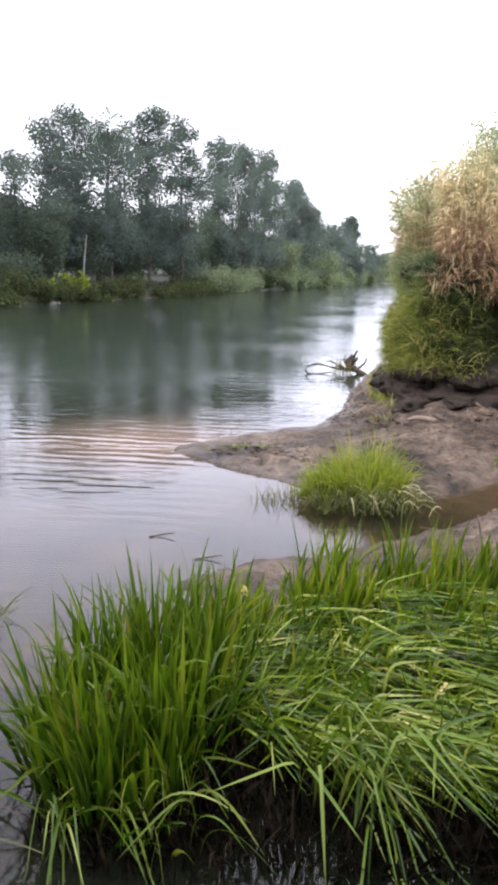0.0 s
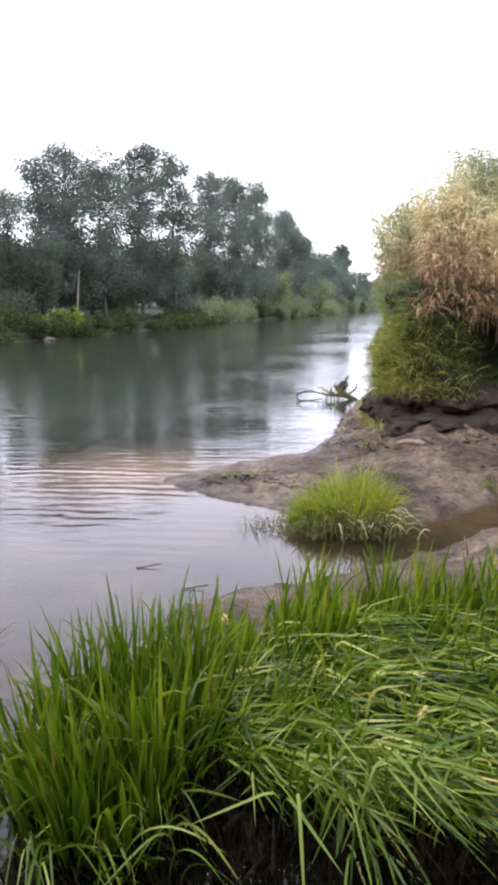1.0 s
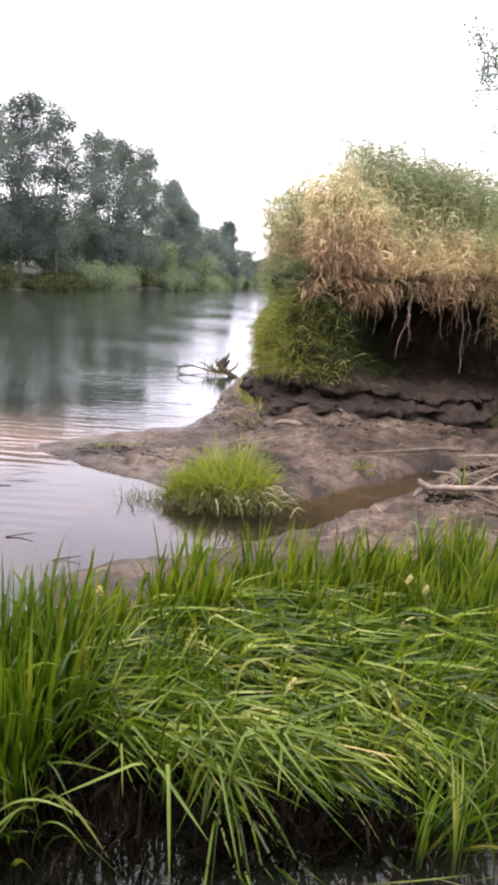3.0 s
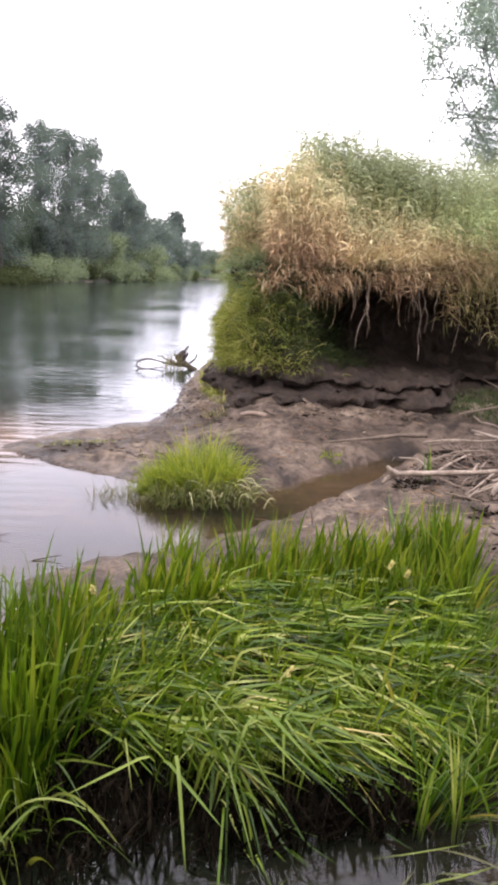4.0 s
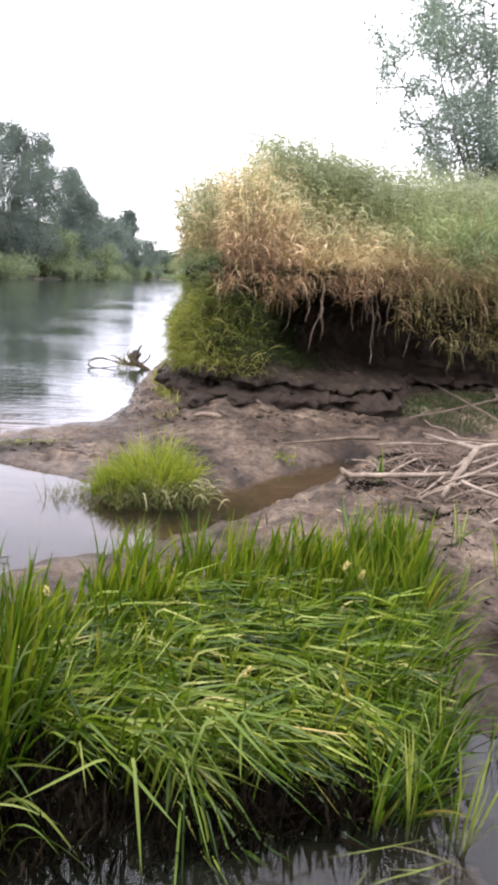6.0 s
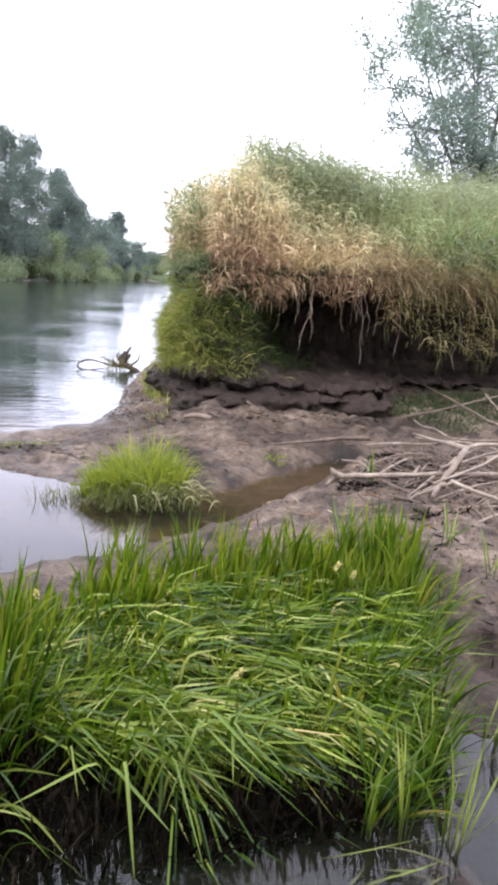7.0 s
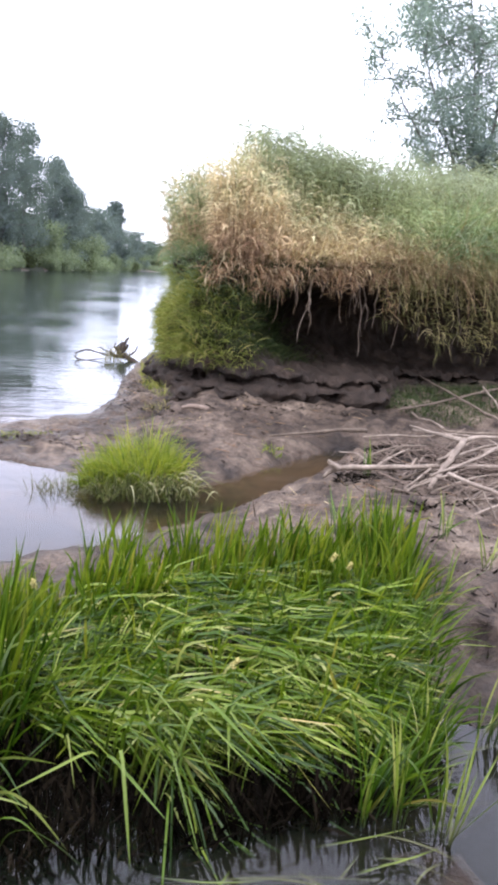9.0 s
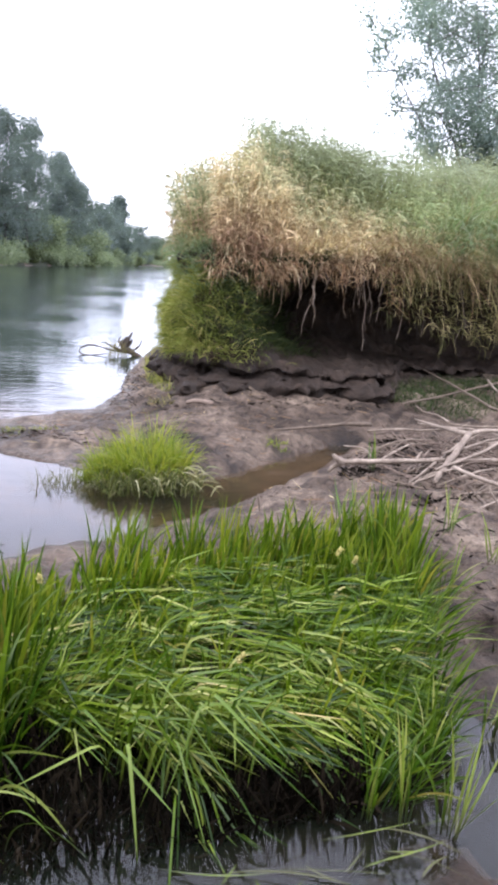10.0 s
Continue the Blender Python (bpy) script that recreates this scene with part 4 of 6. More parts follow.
# pale roots and stalks dangling before the hollow
STRANDS = [(3.3, 0.35), (3.47, 0.85), (3.62, 0.3), (3.98, 0.55), (4.12, 1.05), (4.2, 0.8), (4.42, 0.7), (4.75, 0.95), (5.05, 0.8), (5.6, 0.9)] + [(2.95 + 0.155 * j + 0.05 * math.sin(j * 2.9), 0.22 + 0.42 * abs(math.sin(j * 1.9)) + (0.35 if j > 10 else 0.0)) for j in range(9)]
for k, (x, ln) in enumerate(STRANDS):
    p, az_ = on_bank(1, x, x + 0.01, -0.2, -0.12, r)
    o = p[0] - np.array([0, 0, 0.12])
    root = thing("hanging_root", *o, "thin pale root dangling from the undercut bank", "root", "roots under the bank")
    w = np.cumsum(r.normal(0, 0.022, (7, 3)) * np.array([1, 1, 0.2]), 0)
    path = spline([(0, 0.05, 0.1)] + [(w[j, 0], w[j, 1], -ln * (j + 1) / 7) for j in range(7)], 16)
    strand = part("strand", tube(path, np.linspace(0.0055, 0.003, 16) * (1.0 if k < 10 else 0.7), 5, 0.2, r), DRIFT if k < 10 else HANGSTALK, root)
    if k % 4 == 1:
        fork = spline([path[7], path[7] + np.array([0.05 - 0.03 * (k % 4), -0.02, -0.06]), path[7] + np.array([0.09 - 0.05 * (k % 4), -0.02, -0.12]), path[7] + np.array([0.07 - 0.05 * (k % 4), -0.02, -0.12 - 0.25 * ln])], 7)
        part("side_strand", tube(fork, np.linspace(0.006, 0.003, 7), 5, 0.1, r), DRIFT, strand)


def slump_grass(n, i_lo, i_hi, j_lo, j_hi, rng):
    i = np.clip(rng.integers(i_lo, i_hi, n) + np.round(rng.normal(0, 5, n)).astype(int), 0, len(bank_v) - 1)
    j = np.clip(rng.integers(j_lo, j_hi, n) + np.round(rng.normal(0, 1.0, n)).astype(int), 14, 51)
    p = bank_v[i, j] + rng.normal(0, 0.03, (n, 3)) * np.array([1, 1, 0.4])
    return p, np.arctan2(BANK_OUT[i, 1], BANK_OUT[i, 0])


i_nose = int(np.argmin(np.linalg.norm(BANK_LINE - np.array([1.98, 8.9]), axis=1)))
i_mid = int(np.argmin(np.linalg.norm(BANK_LINE - np.array([2.42, 8.36]), axis=1)))
pos, out_az = slump_grass(10500, i_nose - 48, i_mid, 25, 42, r)
n_ = len(pos)
slump_ob = part("slump_grass", blades(pos, out_az + r.normal(0, 1.0, n_), r.uniform(0.1, 0.34, n_), r.uniform(0.004, 0.009, n_), r.uniform(0.1, 1.1, n_), r.uniform(0.8, 2.6, n_), 6, 1.0, 0.9, side=r.normal(0, 0.6, n_), rng=r), SLUMPGRASS)
tagged(slump_ob, "olive green grass covering the slumped bank end", "grass", kind="stuff")


# longer soft grass on the upper face of the bank's end
pos, out_az = slump_grass(2600, i_nose - 48, i_mid - 4, 38, 51, r)
n_ = len(pos)
upper_ob = part("nose_face_grass", blades(pos, out_az + r.normal(0, 0.7, n_), r.uniform(0.18, 0.4, n_), r.uniform(0.005, 0.01, n_), r.uniform(0.2, 0.9, n_), r.uniform(0.8, 2.2, n_), 7, 1.4, rng=r), BANKGRASS)
tagged(upper_ob, "soft grey-green grass hanging on the bank's end", "grass", kind="stuff")

# grass by the hollow, its colour darkened to paint the overhang's shade
i_far = int(np.argmin(np.linalg.norm(BANK_LINE - np.array([3.6, 8.3]), axis=1)))
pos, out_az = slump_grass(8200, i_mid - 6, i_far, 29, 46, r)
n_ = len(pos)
shade_ob = part("face_grass", blades(pos, out_az + r.normal(0, 0.9, n_), r.uniform(0.1, 0.3, n_), r.uniform(0.004, 0.009, n_), r.uniform(0.3, 0.9, n_), r.uniform(0.5, 1.9, n_), 5, 1.2, rng=r), SHADEGRASS)
tagged(shade_ob, "thin grass clinging to the earth face, overhang shade in its colour", "grass", kind="stuff")


# ---------- sedge in the foreground shallows ----------
def scatter(n, poly, rng):
    p = np.asarray(poly)
    got = np.zeros((0, 2))
    while len(got) < n:
        c = rng.uniform(p.min(0), p.max(0), (n * 3, 2))
        got = np.vstack([got, c[signed(c[:, 0], c[:, 1], poly) > 0]])
    return got[:n]


def rooted(xy):
    return np.concatenate([xy, np.maximum(ground_height(xy[:, 0], xy[:, 1]), -0.08)[:, None]], 1)


r = np.random.default_rng(52)
sedge = thing("sedge_clump", 0.4, 2.0, 0.0, "lush green sedge clump with long bent blades in shallow water", "sedge")
INV = np.array([0.4, 2.0, 0.0])


def sedge_part(name, geo, mat, label):
    return part(name, (geo[0] - INV, geo[1], geo[2]), mat, sedge, label, "stuff")


# upright tussock: fans of broad stiff blades
tc_ = scatter(78, [(-0.84, 1.84), (-0.62, 1.56), (-0.36, 1.54), (-0.24, 1.85), (-0.12, 2.35), (-0.28, 2.62), (-0.68, 2.42)], r)
k_ = np.repeat(np.arange(78), 11)
n_ = len(k_)
fan = r.uniform(0, 6.28, n_)
spread_ = np.abs(r.normal(0, 0.03, n_))
xy = tc_[k_] + np.stack([np.cos(fan), np.sin(fan)], -1) * spread_[:, None]
away = np.arctan2(xy[:, 1] - 2.05, xy[:, 0] + 0.4)
rim = np.clip(np.hypot(xy[:, 0] + 0.4, xy[:, 1] - 2.05) / 0.5, 0, 1)
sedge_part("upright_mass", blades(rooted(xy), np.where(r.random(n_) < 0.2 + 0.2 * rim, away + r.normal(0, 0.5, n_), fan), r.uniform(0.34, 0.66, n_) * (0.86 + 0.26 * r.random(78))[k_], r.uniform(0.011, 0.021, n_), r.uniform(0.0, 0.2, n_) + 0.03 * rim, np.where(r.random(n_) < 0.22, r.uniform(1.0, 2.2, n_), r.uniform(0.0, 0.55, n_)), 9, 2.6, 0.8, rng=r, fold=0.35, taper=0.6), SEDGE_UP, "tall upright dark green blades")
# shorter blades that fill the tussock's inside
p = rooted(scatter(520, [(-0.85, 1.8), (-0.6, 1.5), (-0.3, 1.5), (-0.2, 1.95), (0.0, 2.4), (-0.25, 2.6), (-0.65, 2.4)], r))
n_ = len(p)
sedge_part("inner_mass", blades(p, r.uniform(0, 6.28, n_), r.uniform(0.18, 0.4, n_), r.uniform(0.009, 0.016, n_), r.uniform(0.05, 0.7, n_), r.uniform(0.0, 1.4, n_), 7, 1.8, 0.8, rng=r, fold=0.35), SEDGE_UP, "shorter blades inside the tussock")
# old leaves coloured near black to paint the tussock's inner shade
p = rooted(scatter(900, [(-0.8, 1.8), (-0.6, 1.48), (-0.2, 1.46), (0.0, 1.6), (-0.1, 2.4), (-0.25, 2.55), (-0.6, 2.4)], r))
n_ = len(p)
sedge_part("old_leaf_mass", blades(p, r.uniform(0, 6.28, n_), r.uniform(0.1, 0.28, n_), r.uniform(0.012, 0.02, n_), r.uniform(0.0, 0.6, n_), r.uniform(0.0, 1.6, n_), 6, 1.6, 0.8, rng=r), SHADED_DEADSTEM, "old leaves inside the tussock, near black as painted shade")
# back fringe
p = rooted(scatter(1750, [(-0.25, 2.42), (0.3, 2.55), (1.0, 2.55), (1.6, 2.35), (1.9, 2.8), (1.8, 3.2), (1.5, 3.15), (1.0, 3.05), (0.3, 2.95), (-0.2, 2.85)], r))
n_ = len(p)
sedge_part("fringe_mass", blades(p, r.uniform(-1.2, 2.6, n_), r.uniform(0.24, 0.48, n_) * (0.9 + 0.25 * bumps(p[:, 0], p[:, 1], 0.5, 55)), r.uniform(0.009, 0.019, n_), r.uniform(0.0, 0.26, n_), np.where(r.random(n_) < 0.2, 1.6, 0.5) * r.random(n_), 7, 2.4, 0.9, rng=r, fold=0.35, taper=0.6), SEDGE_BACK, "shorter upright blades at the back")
# flattened mat: stiff blades snapped over low down and combed one way
MAT = [(-0.3, 2.15), (0.0, 1.88), (0.3, 1.74), (0.6, 1.68), (0.95, 1.66), (1.2, 1.8), (1.5, 2.35), (1.15, 2.75), (0.3, 2.75), (-0.25, 2.5)]
# mat blade tones run dark to pale, painting in sheen and dark gaps
for name, mat, n_t, per, lo, hi, k_lo, k_hi, turn, label in [("flattened_mass", SEDGE, 480, 6, 0.34, 0.52, 0.4, 0.6, 0.42, "glossy blades snapped over to one side"), ("broken_mass", SEDGE_PALE, 90, 3, 0.32, 0.46, 0.45, 0.65, 0.7, "pale bent-over blades on top of the mat"), ("crossing_mass", SEDGE_BACK, 190, 3, 0.24, 0.44, 0.45, 0.72, 1.3, "short blades lying across the mat")]:
    tc_ = scatter(n_t, MAT, r)
    k_ = np.repeat(np.arange(n_t), per)
    p = rooted(tc_[k_] + r.normal(0, 0.03, (len(k_), 2)))
    n_ = len(p)
    f_ = np.clip((2.3 - p[:, 1]) / 0.75, 0, 1)
    swathe = -0.05 - 0.75 * f_ + r.normal(0, turn, n_t)[k_] + r.normal(0, 0.24, n_)
    over = r.uniform(1.3, 1.65, n_) + 0.45 * f_ ** 2 * r.random(n_)
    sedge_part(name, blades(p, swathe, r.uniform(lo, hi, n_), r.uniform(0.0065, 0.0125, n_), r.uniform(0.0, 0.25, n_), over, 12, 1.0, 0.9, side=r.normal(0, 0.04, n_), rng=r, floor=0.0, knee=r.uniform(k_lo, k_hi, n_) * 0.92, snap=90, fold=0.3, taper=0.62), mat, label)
# a fan of bright blades leaning off the tussock over the mat
p = rooted(scatter(190, [(-0.28, 1.95), (0.02, 1.86), (0.2, 2.0), (0.15, 2.3), (-0.15, 2.45), (-0.3, 2.2)], r))
n_ = len(p)
sedge_part("leaning_mass", blades(p, 0.35 + r.normal(0, 0.6, n_), r.uniform(0.28, 0.48, n_), r.uniform(0.007, 0.013, n_), r.uniform(0.15, 0.6, n_), r.uniform(0.2, 1.0, n_), 8, 1.6, 0.8, rng=r, fold=0.3, taper=0.6), SEDGE, "bright blades leaning off the tussock")
# bundles of long blades that droop off the mat's front to the water
for bx, by, turn_, m in [(0.34, 1.6, -1.25, 14), (0.74, 1.6, -0.6, 7)]:
    p = rooted(np.array([bx, by]) + r.normal(0, 0.025, (m, 2)))
    sedge_part("drooping_mass", blades(p, turn_ + r.normal(0, 0.3, m), r.uniform(0.42, 0.66, m), r.uniform(0.006, 0.01, m), r.uniform(0.1, 0.35, m), r.uniform(1.7, 2.3, m), 12, 1.0, 0.7, rng=r, floor=0.0, knee=r.uniform(0.3, 0.42, m), snap=22, fold=0.3, taper=0.6), SEDGE, "long blades drooping to the water")
# dead brown blades in a gap of the mat
p = rooted(scatter(90, [(0.38, 2.12), (0.62, 2.05), (0.78, 2.18), (0.6, 2.3), (0.42, 2.26)], r))
n_ = len(p)
sedge_part("dead_patch_mass", blades(p, r.uniform(0, 6.28, n_), r.uniform(0.24, 0.36, n_), r.uniform(0.006, 0.011, n_), r.uniform(0.1, 0.6, n_), r.uniform(0.6, 1.6, n_), 7, 1.4, 0.8, rng=r), TWIGDARK, "dead brown blades in a gap of the mat")
# green shoots standing up through the mat
p = rooted(scatter(260, [(0.0, 2.2), (0.6, 1.75), (1.1, 1.65), (1.5, 2.3), (1.1, 2.7), (0.2, 2.6)], r))
n_ = len(p)
sedge_part("shoot_mass", blades(p, r.uniform(0, 6.28, n_), r.uniform(0.28, 0.46, n_), r.uniform(0.009, 0.016, n_), r.uniform(0.05, 0.5, n_), r.uniform(0.0, 0.5, n_), 7, 1.8, 0.9, rng=r, fold=0.35, taper=0.6), SEDGE_BACK, "green shoots standing up through the mat")
# right edge
p = rooted(scatter(820, [(0.88, 1.33), (1.03, 1.36), (1.34, 1.6), (1.64, 2.2), (1.82, 2.7), (1.5, 2.6), (1.15, 2.0)], r))
n_ = len(p)
sedge_part("edge_mass", blades(p, r.normal(0.0, 1.2, n_), r.uniform(0.22, 0.44, n_), r.uniform(0.006, 0.0115, n_), r.uniform(0.1, 0.7, n_), np.where(r.random(n_) < 0.3, 1.6, 0.7) * r.random(n_), 8, 1.8, 0.8, rng=r, floor=0.0, fold=0.35, taper=0.6), SEDGE_UP, "blades leaning over the mud")
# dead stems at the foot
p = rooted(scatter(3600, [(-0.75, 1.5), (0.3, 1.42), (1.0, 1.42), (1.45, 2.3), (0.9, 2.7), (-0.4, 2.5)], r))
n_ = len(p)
sedge_part("dead_stem_mass", blades(p, r.uniform(0, 6.28, n_), r.uniform(0.1, 0.26, n_), r.uniform(0.01, 0.02, n_), r.uniform(0.1, 1.0, n_), r.uniform(-0.3, 0.8, n_), 4, 1.0, 0.4, rng=r, floor=-0.03), SHADED_DEADSTEM, "dead stems at the foot, shade painted into their colour")
# near-black stubble paints the dark void below the clump's front
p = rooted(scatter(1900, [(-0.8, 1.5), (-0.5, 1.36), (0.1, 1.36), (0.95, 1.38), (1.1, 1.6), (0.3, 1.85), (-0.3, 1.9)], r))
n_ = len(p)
sedge_part("stubble_mass", blades(p, r.uniform(0, 6.28, n_), r.uniform(0.07, 0.22, n_), r.uniform(0.007, 0.014, n_), r.uniform(0.0, 0.5, n_), r.uniform(-0.2, 0.9, n_), 4, 1.2, 0.4, rng=r, floor=-0.03), SHADED_DEADSTEM, "dense dead stems at the clump's front, coloured as deep shade")
# the nearest blades one by one: arching out of the tussock's front and hanging to the water
for k in range(58):
    x, y = r.uniform(-0.74, -0.2), r.uniform(1.46, 1.85)
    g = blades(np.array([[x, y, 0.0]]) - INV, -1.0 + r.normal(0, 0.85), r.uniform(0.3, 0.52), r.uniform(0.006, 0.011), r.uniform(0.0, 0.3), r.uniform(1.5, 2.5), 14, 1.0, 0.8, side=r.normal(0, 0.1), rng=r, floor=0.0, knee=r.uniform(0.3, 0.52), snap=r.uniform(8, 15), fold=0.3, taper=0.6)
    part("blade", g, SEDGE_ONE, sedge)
# straight blades snapped at the mat's front, slanting down to the water
for k in range(74):
    x, y = r.uniform(0.06, 0.56), r.uniform(1.58, 1.9)
    g = blades(np.array([[x, y, 0.0]]) - INV, -1.0 + 0.5 * x + r.normal(0, 0.8), r.uniform(0.4, 0.66), r.uniform(0.007, 0.0125), r.uniform(0.0, 0.3), r.uniform(1.35, 2.3), 15, 1.0, 0.8, rng=r, floor=0.0, knee=r.uniform(0.34, 0.55), snap=70, fold=0.3, taper=0.66)
    part("blade", g, SEDGE_ONE, sedge)
# pale blades lying on top of the mat, one by one
for x, y in scatter(100, [(0.0, 2.1), (0.35, 1.7), (0.95, 1.6), (1.3, 2.2), (1.0, 2.5), (0.3, 2.5)], r):
    front = min(max((2.3 - y) / 0.75, 0.0), 1.0)
    g = blades(np.array([[x, y, 0.0]]) - INV, -0.2 - 0.75 * front + r.normal(0, 0.45), r.uniform(0.34, 0.5), r.uniform(0.007, 0.012), r.uniform(0.0, 0.2), r.uniform(1.35, 1.7) + 0.4 * front ** 2 * r.random(), 13, 1.0, 0.9, rng=r, floor=0.0, knee=r.uniform(0.5, 0.64), snap=60, fold=0.3, taper=0.62)
    part("blade", g, SEDGE_ONE, sedge)
# thick blades standing at the pool's edge, in stools of a few
for x, y, m, tall in [(1.01, 1.31, 6, 0.56), (1.12, 1.26, 5, 0.48), (0.9, 1.36, 4, 0.4), (1.06, 1.42, 6, 0.46), (1.2, 1.5, 5, 0.44), (1.28, 1.62, 6, 0.42)]:
    for k in range(m):
        g = blades(np.array([[x + r.normal(0, 0.012), y + r.normal(0, 0.012), -0.01]]) - INV, r.uniform(0, 6.28), tall * r.uniform(0.55, 0.95), r.uniform(0.006, 0.0105), r.uniform(0.0, 0.16), r.uniform(0.0, 0.5) if k else 1.6, 8, 2.2, 0.4, rng=r, fold=0.4, taper=0.6)
        part("blade", g, SEDGE_ONE, sedge)

# loose sprigs beside the clump
for x, y, m, label in [(1.145, 1.225, 5, "few bright sedge blades standing in the pool"), (1.62, 1.65, 14, "small green sedge sprig at the pool's edge"), (1.95, 2.55, 10, "sparse sedge sprig on the mud"), (1.78, 3.45, 22, "green sedge sprig beside the clump's far end"), (2.45, 3.4, 8, "short grass sprig on the drying mud"), (2.47, 2.9, 7, "sparse thin sprig on the drying mud"), (2.74, 5.0, 6, "short yellow-green sprig beside the driftwood")]:
    sp = thing("sedge_sprig", x, y, max(ground_z(x, y), 0.0) - 0.01, label, "sedge", "sedge sprigs")
    for k in range(m):
        lone = x < 1.3
        g = blades(np.array([[r.normal(0, 0.008 if lone else 0.03), r.normal(0, 0.008 if lone else 0.03), 0.0]]), r.normal(0.1, 0.3) if lone else r.uniform(-0.9, 2.2), r.uniform(0.28, 0.42) if lone else r.uniform(0.2, 0.36), r.uniform(0.0065, 0.012), r.uniform(0.08, 0.5) if lone else r.uniform(0.05, 0.6), r.uniform(0.0, 0.12 if lone else 0.8), 7, 1.5, 0.5, rng=r, fold=0.35, taper=0.6)
        part("blade", g, SEDGE_PALE if lone else SEDGE_ONE, sp)
# bleached stalks lying in the pool
for k, (x, y, a, ln) in enumerate([(0.55, 1.22, -0.35, 0.4), (0.8, 1.18, -0.1, 0.3), (0.95, 1.3, -0.5, 0.25), (1.3, 1.35, 2.6, 0.22), (1.45, 1.6, 0.3, 0.3), (0.2, 1.3, -0.6, 0.35), (1.6, 2.0, 0.2, 0.3), (1.75, 2.25, -0.4, 0.28), (-0.7, 1.45, 2.8, 0.3), (1.05, 1.28, 0.2, 0.22), (1.12, 1.42, -0.6, 0.3), (1.25, 1.5, 0.6, 0.24), (1.35, 1.62, -0.2, 0.3), (1.42, 1.75, 1.2, 0.2), (1.15, 1.22, 0.9, 0.2), (0.7, 1.3, -0.15, 0.36), (0.4, 1.24, -0.2, 0.4), (1.5, 1.9, 0.1, 0.26), (0.88, 1.22, -0.4, 0.3), (1.62, 1.72, 0.4, 0.2)] + [(0.3 + 0.055 * j, 1.14 + 0.08 * math.sin(j * 2.4), -0.4 + 1.1 * math.sin(j * 1.7), 0.1 + 0.16 * math.sin(j * 3.1) ** 2) for j in range(13)]):
    st = thing("fallen_blade", x, y, max(ground_z(x, y), 0.0) + 0.008, "faded sedge blade lying flat on mud and water", "sedge blade", "fallen blades")
    part("leaf", blades(np.zeros((1, 3)), a, ln, 0.004 + 0.0012 * (k % 3), 1.45, 0.12, 7, 1.0, 0.2, side=0.7 * math.sin(k * 2.7), rng=r), SEDGE_PALE if k % 2 else PALE, st)

# ---------- little tuft in the inlet ----------
r = np.random.default_rng(61)
tuft = thing("grass_tuft", 0.85, 5.2, 0.0, "bright yellow-green grass tuft standing in the inlet", "grass tuft")
# fans of fresh blades, tallest at the back and low towards the open water
tc_ = scatter(66, [(0.36, 5.1), (0.6, 5.0), (1.0, 5.0), (1.1, 5.16), (1.05, 5.4), (0.8, 5.52), (0.45, 5.34)], r) - np.array([0.85, 5.2])
k_ = np.repeat(np.arange(66), 25)
n_ = len(k_)
xy = tc_[k_] + r.normal(0, 0.028, (n_, 2))
tall = np.interp(xy[:, 0], [-0.5, -0.25, 0.0, 0.14, 0.28], [0.2, 0.3, 0.46, 0.43, 0.3]) * np.interp(xy[:, 1], [-0.35, 0.0], [0.6, 1.0]) * (0.7 + 0.5 * r.random(66))[k_] * r.uniform(0.65, 1.15, n_)
p = np.concatenate([xy, np.full((n_, 1), -0.01)], 1)
part("green_mass", blades(p, np.arctan2(xy[:, 1] + 0.1, xy[:, 0]) + r.normal(0, 0.9, n_), tall * 1.12, r.uniform(0.0045, 0.009, n_), r.uniform(0.0, 0.6, n_), np.where(r.random(n_) < 0.45, r.uniform(1.2, 2.6, n_), r.uniform(0.0, 0.8, n_)), 7, 1.8, 0.9, side=r.normal(0, 0.4, n_), rng=r, fold=0.3), TUFTY, tuft, kind="stuff")
# dark old stems in its front
p = np.stack([r.uniform(-0.42, 0.34, 620), r.uniform(-0.46, -0.05, 620), np.full(620, -0.01)], 1)
part("old_stem_mass", blades(p, r.uniform(0, 6.28, 620), r.uniform(0.1, 0.31, 620), r.uniform(0.004, 0.009, 620), r.uniform(0.0, 0.7, 620), r.uniform(-0.2, 1.6, 620), 5, 1.2, 0.8, rng=r, floor=0.0), TUFTOLD, tuft, "dull olive and brown old stems", "stuff")
# bleached blades drooping over its front, one by one
for k in range(90):
    x, y = r.uniform(-0.34, 0.46), r.uniform(-0.46, -0.08)
    g = blades(np.array([[x * (0.4 + 0.4 * (k % 3 > 0)) + 0.04, y + 0.12 * (k % 2), 0.0]]), -1.1 + 1.2 * x + r.normal(0, 1.0), r.uniform(0.14, 0.4), r.uniform(0.009, 0.016), r.uniform(0.0, 0.4), r.uniform(1.4, 2.7), 10, 1.0, 0.7, side=r.normal(0, 0.2), rng=r, floor=0.0, knee=r.uniform(0.35, 0.6), snap=r.uniform(7, 16), fold=0.3)
    part("blade", g, TUFTPALE, tuft, "bleached drooping blade" if k == 0 else "")


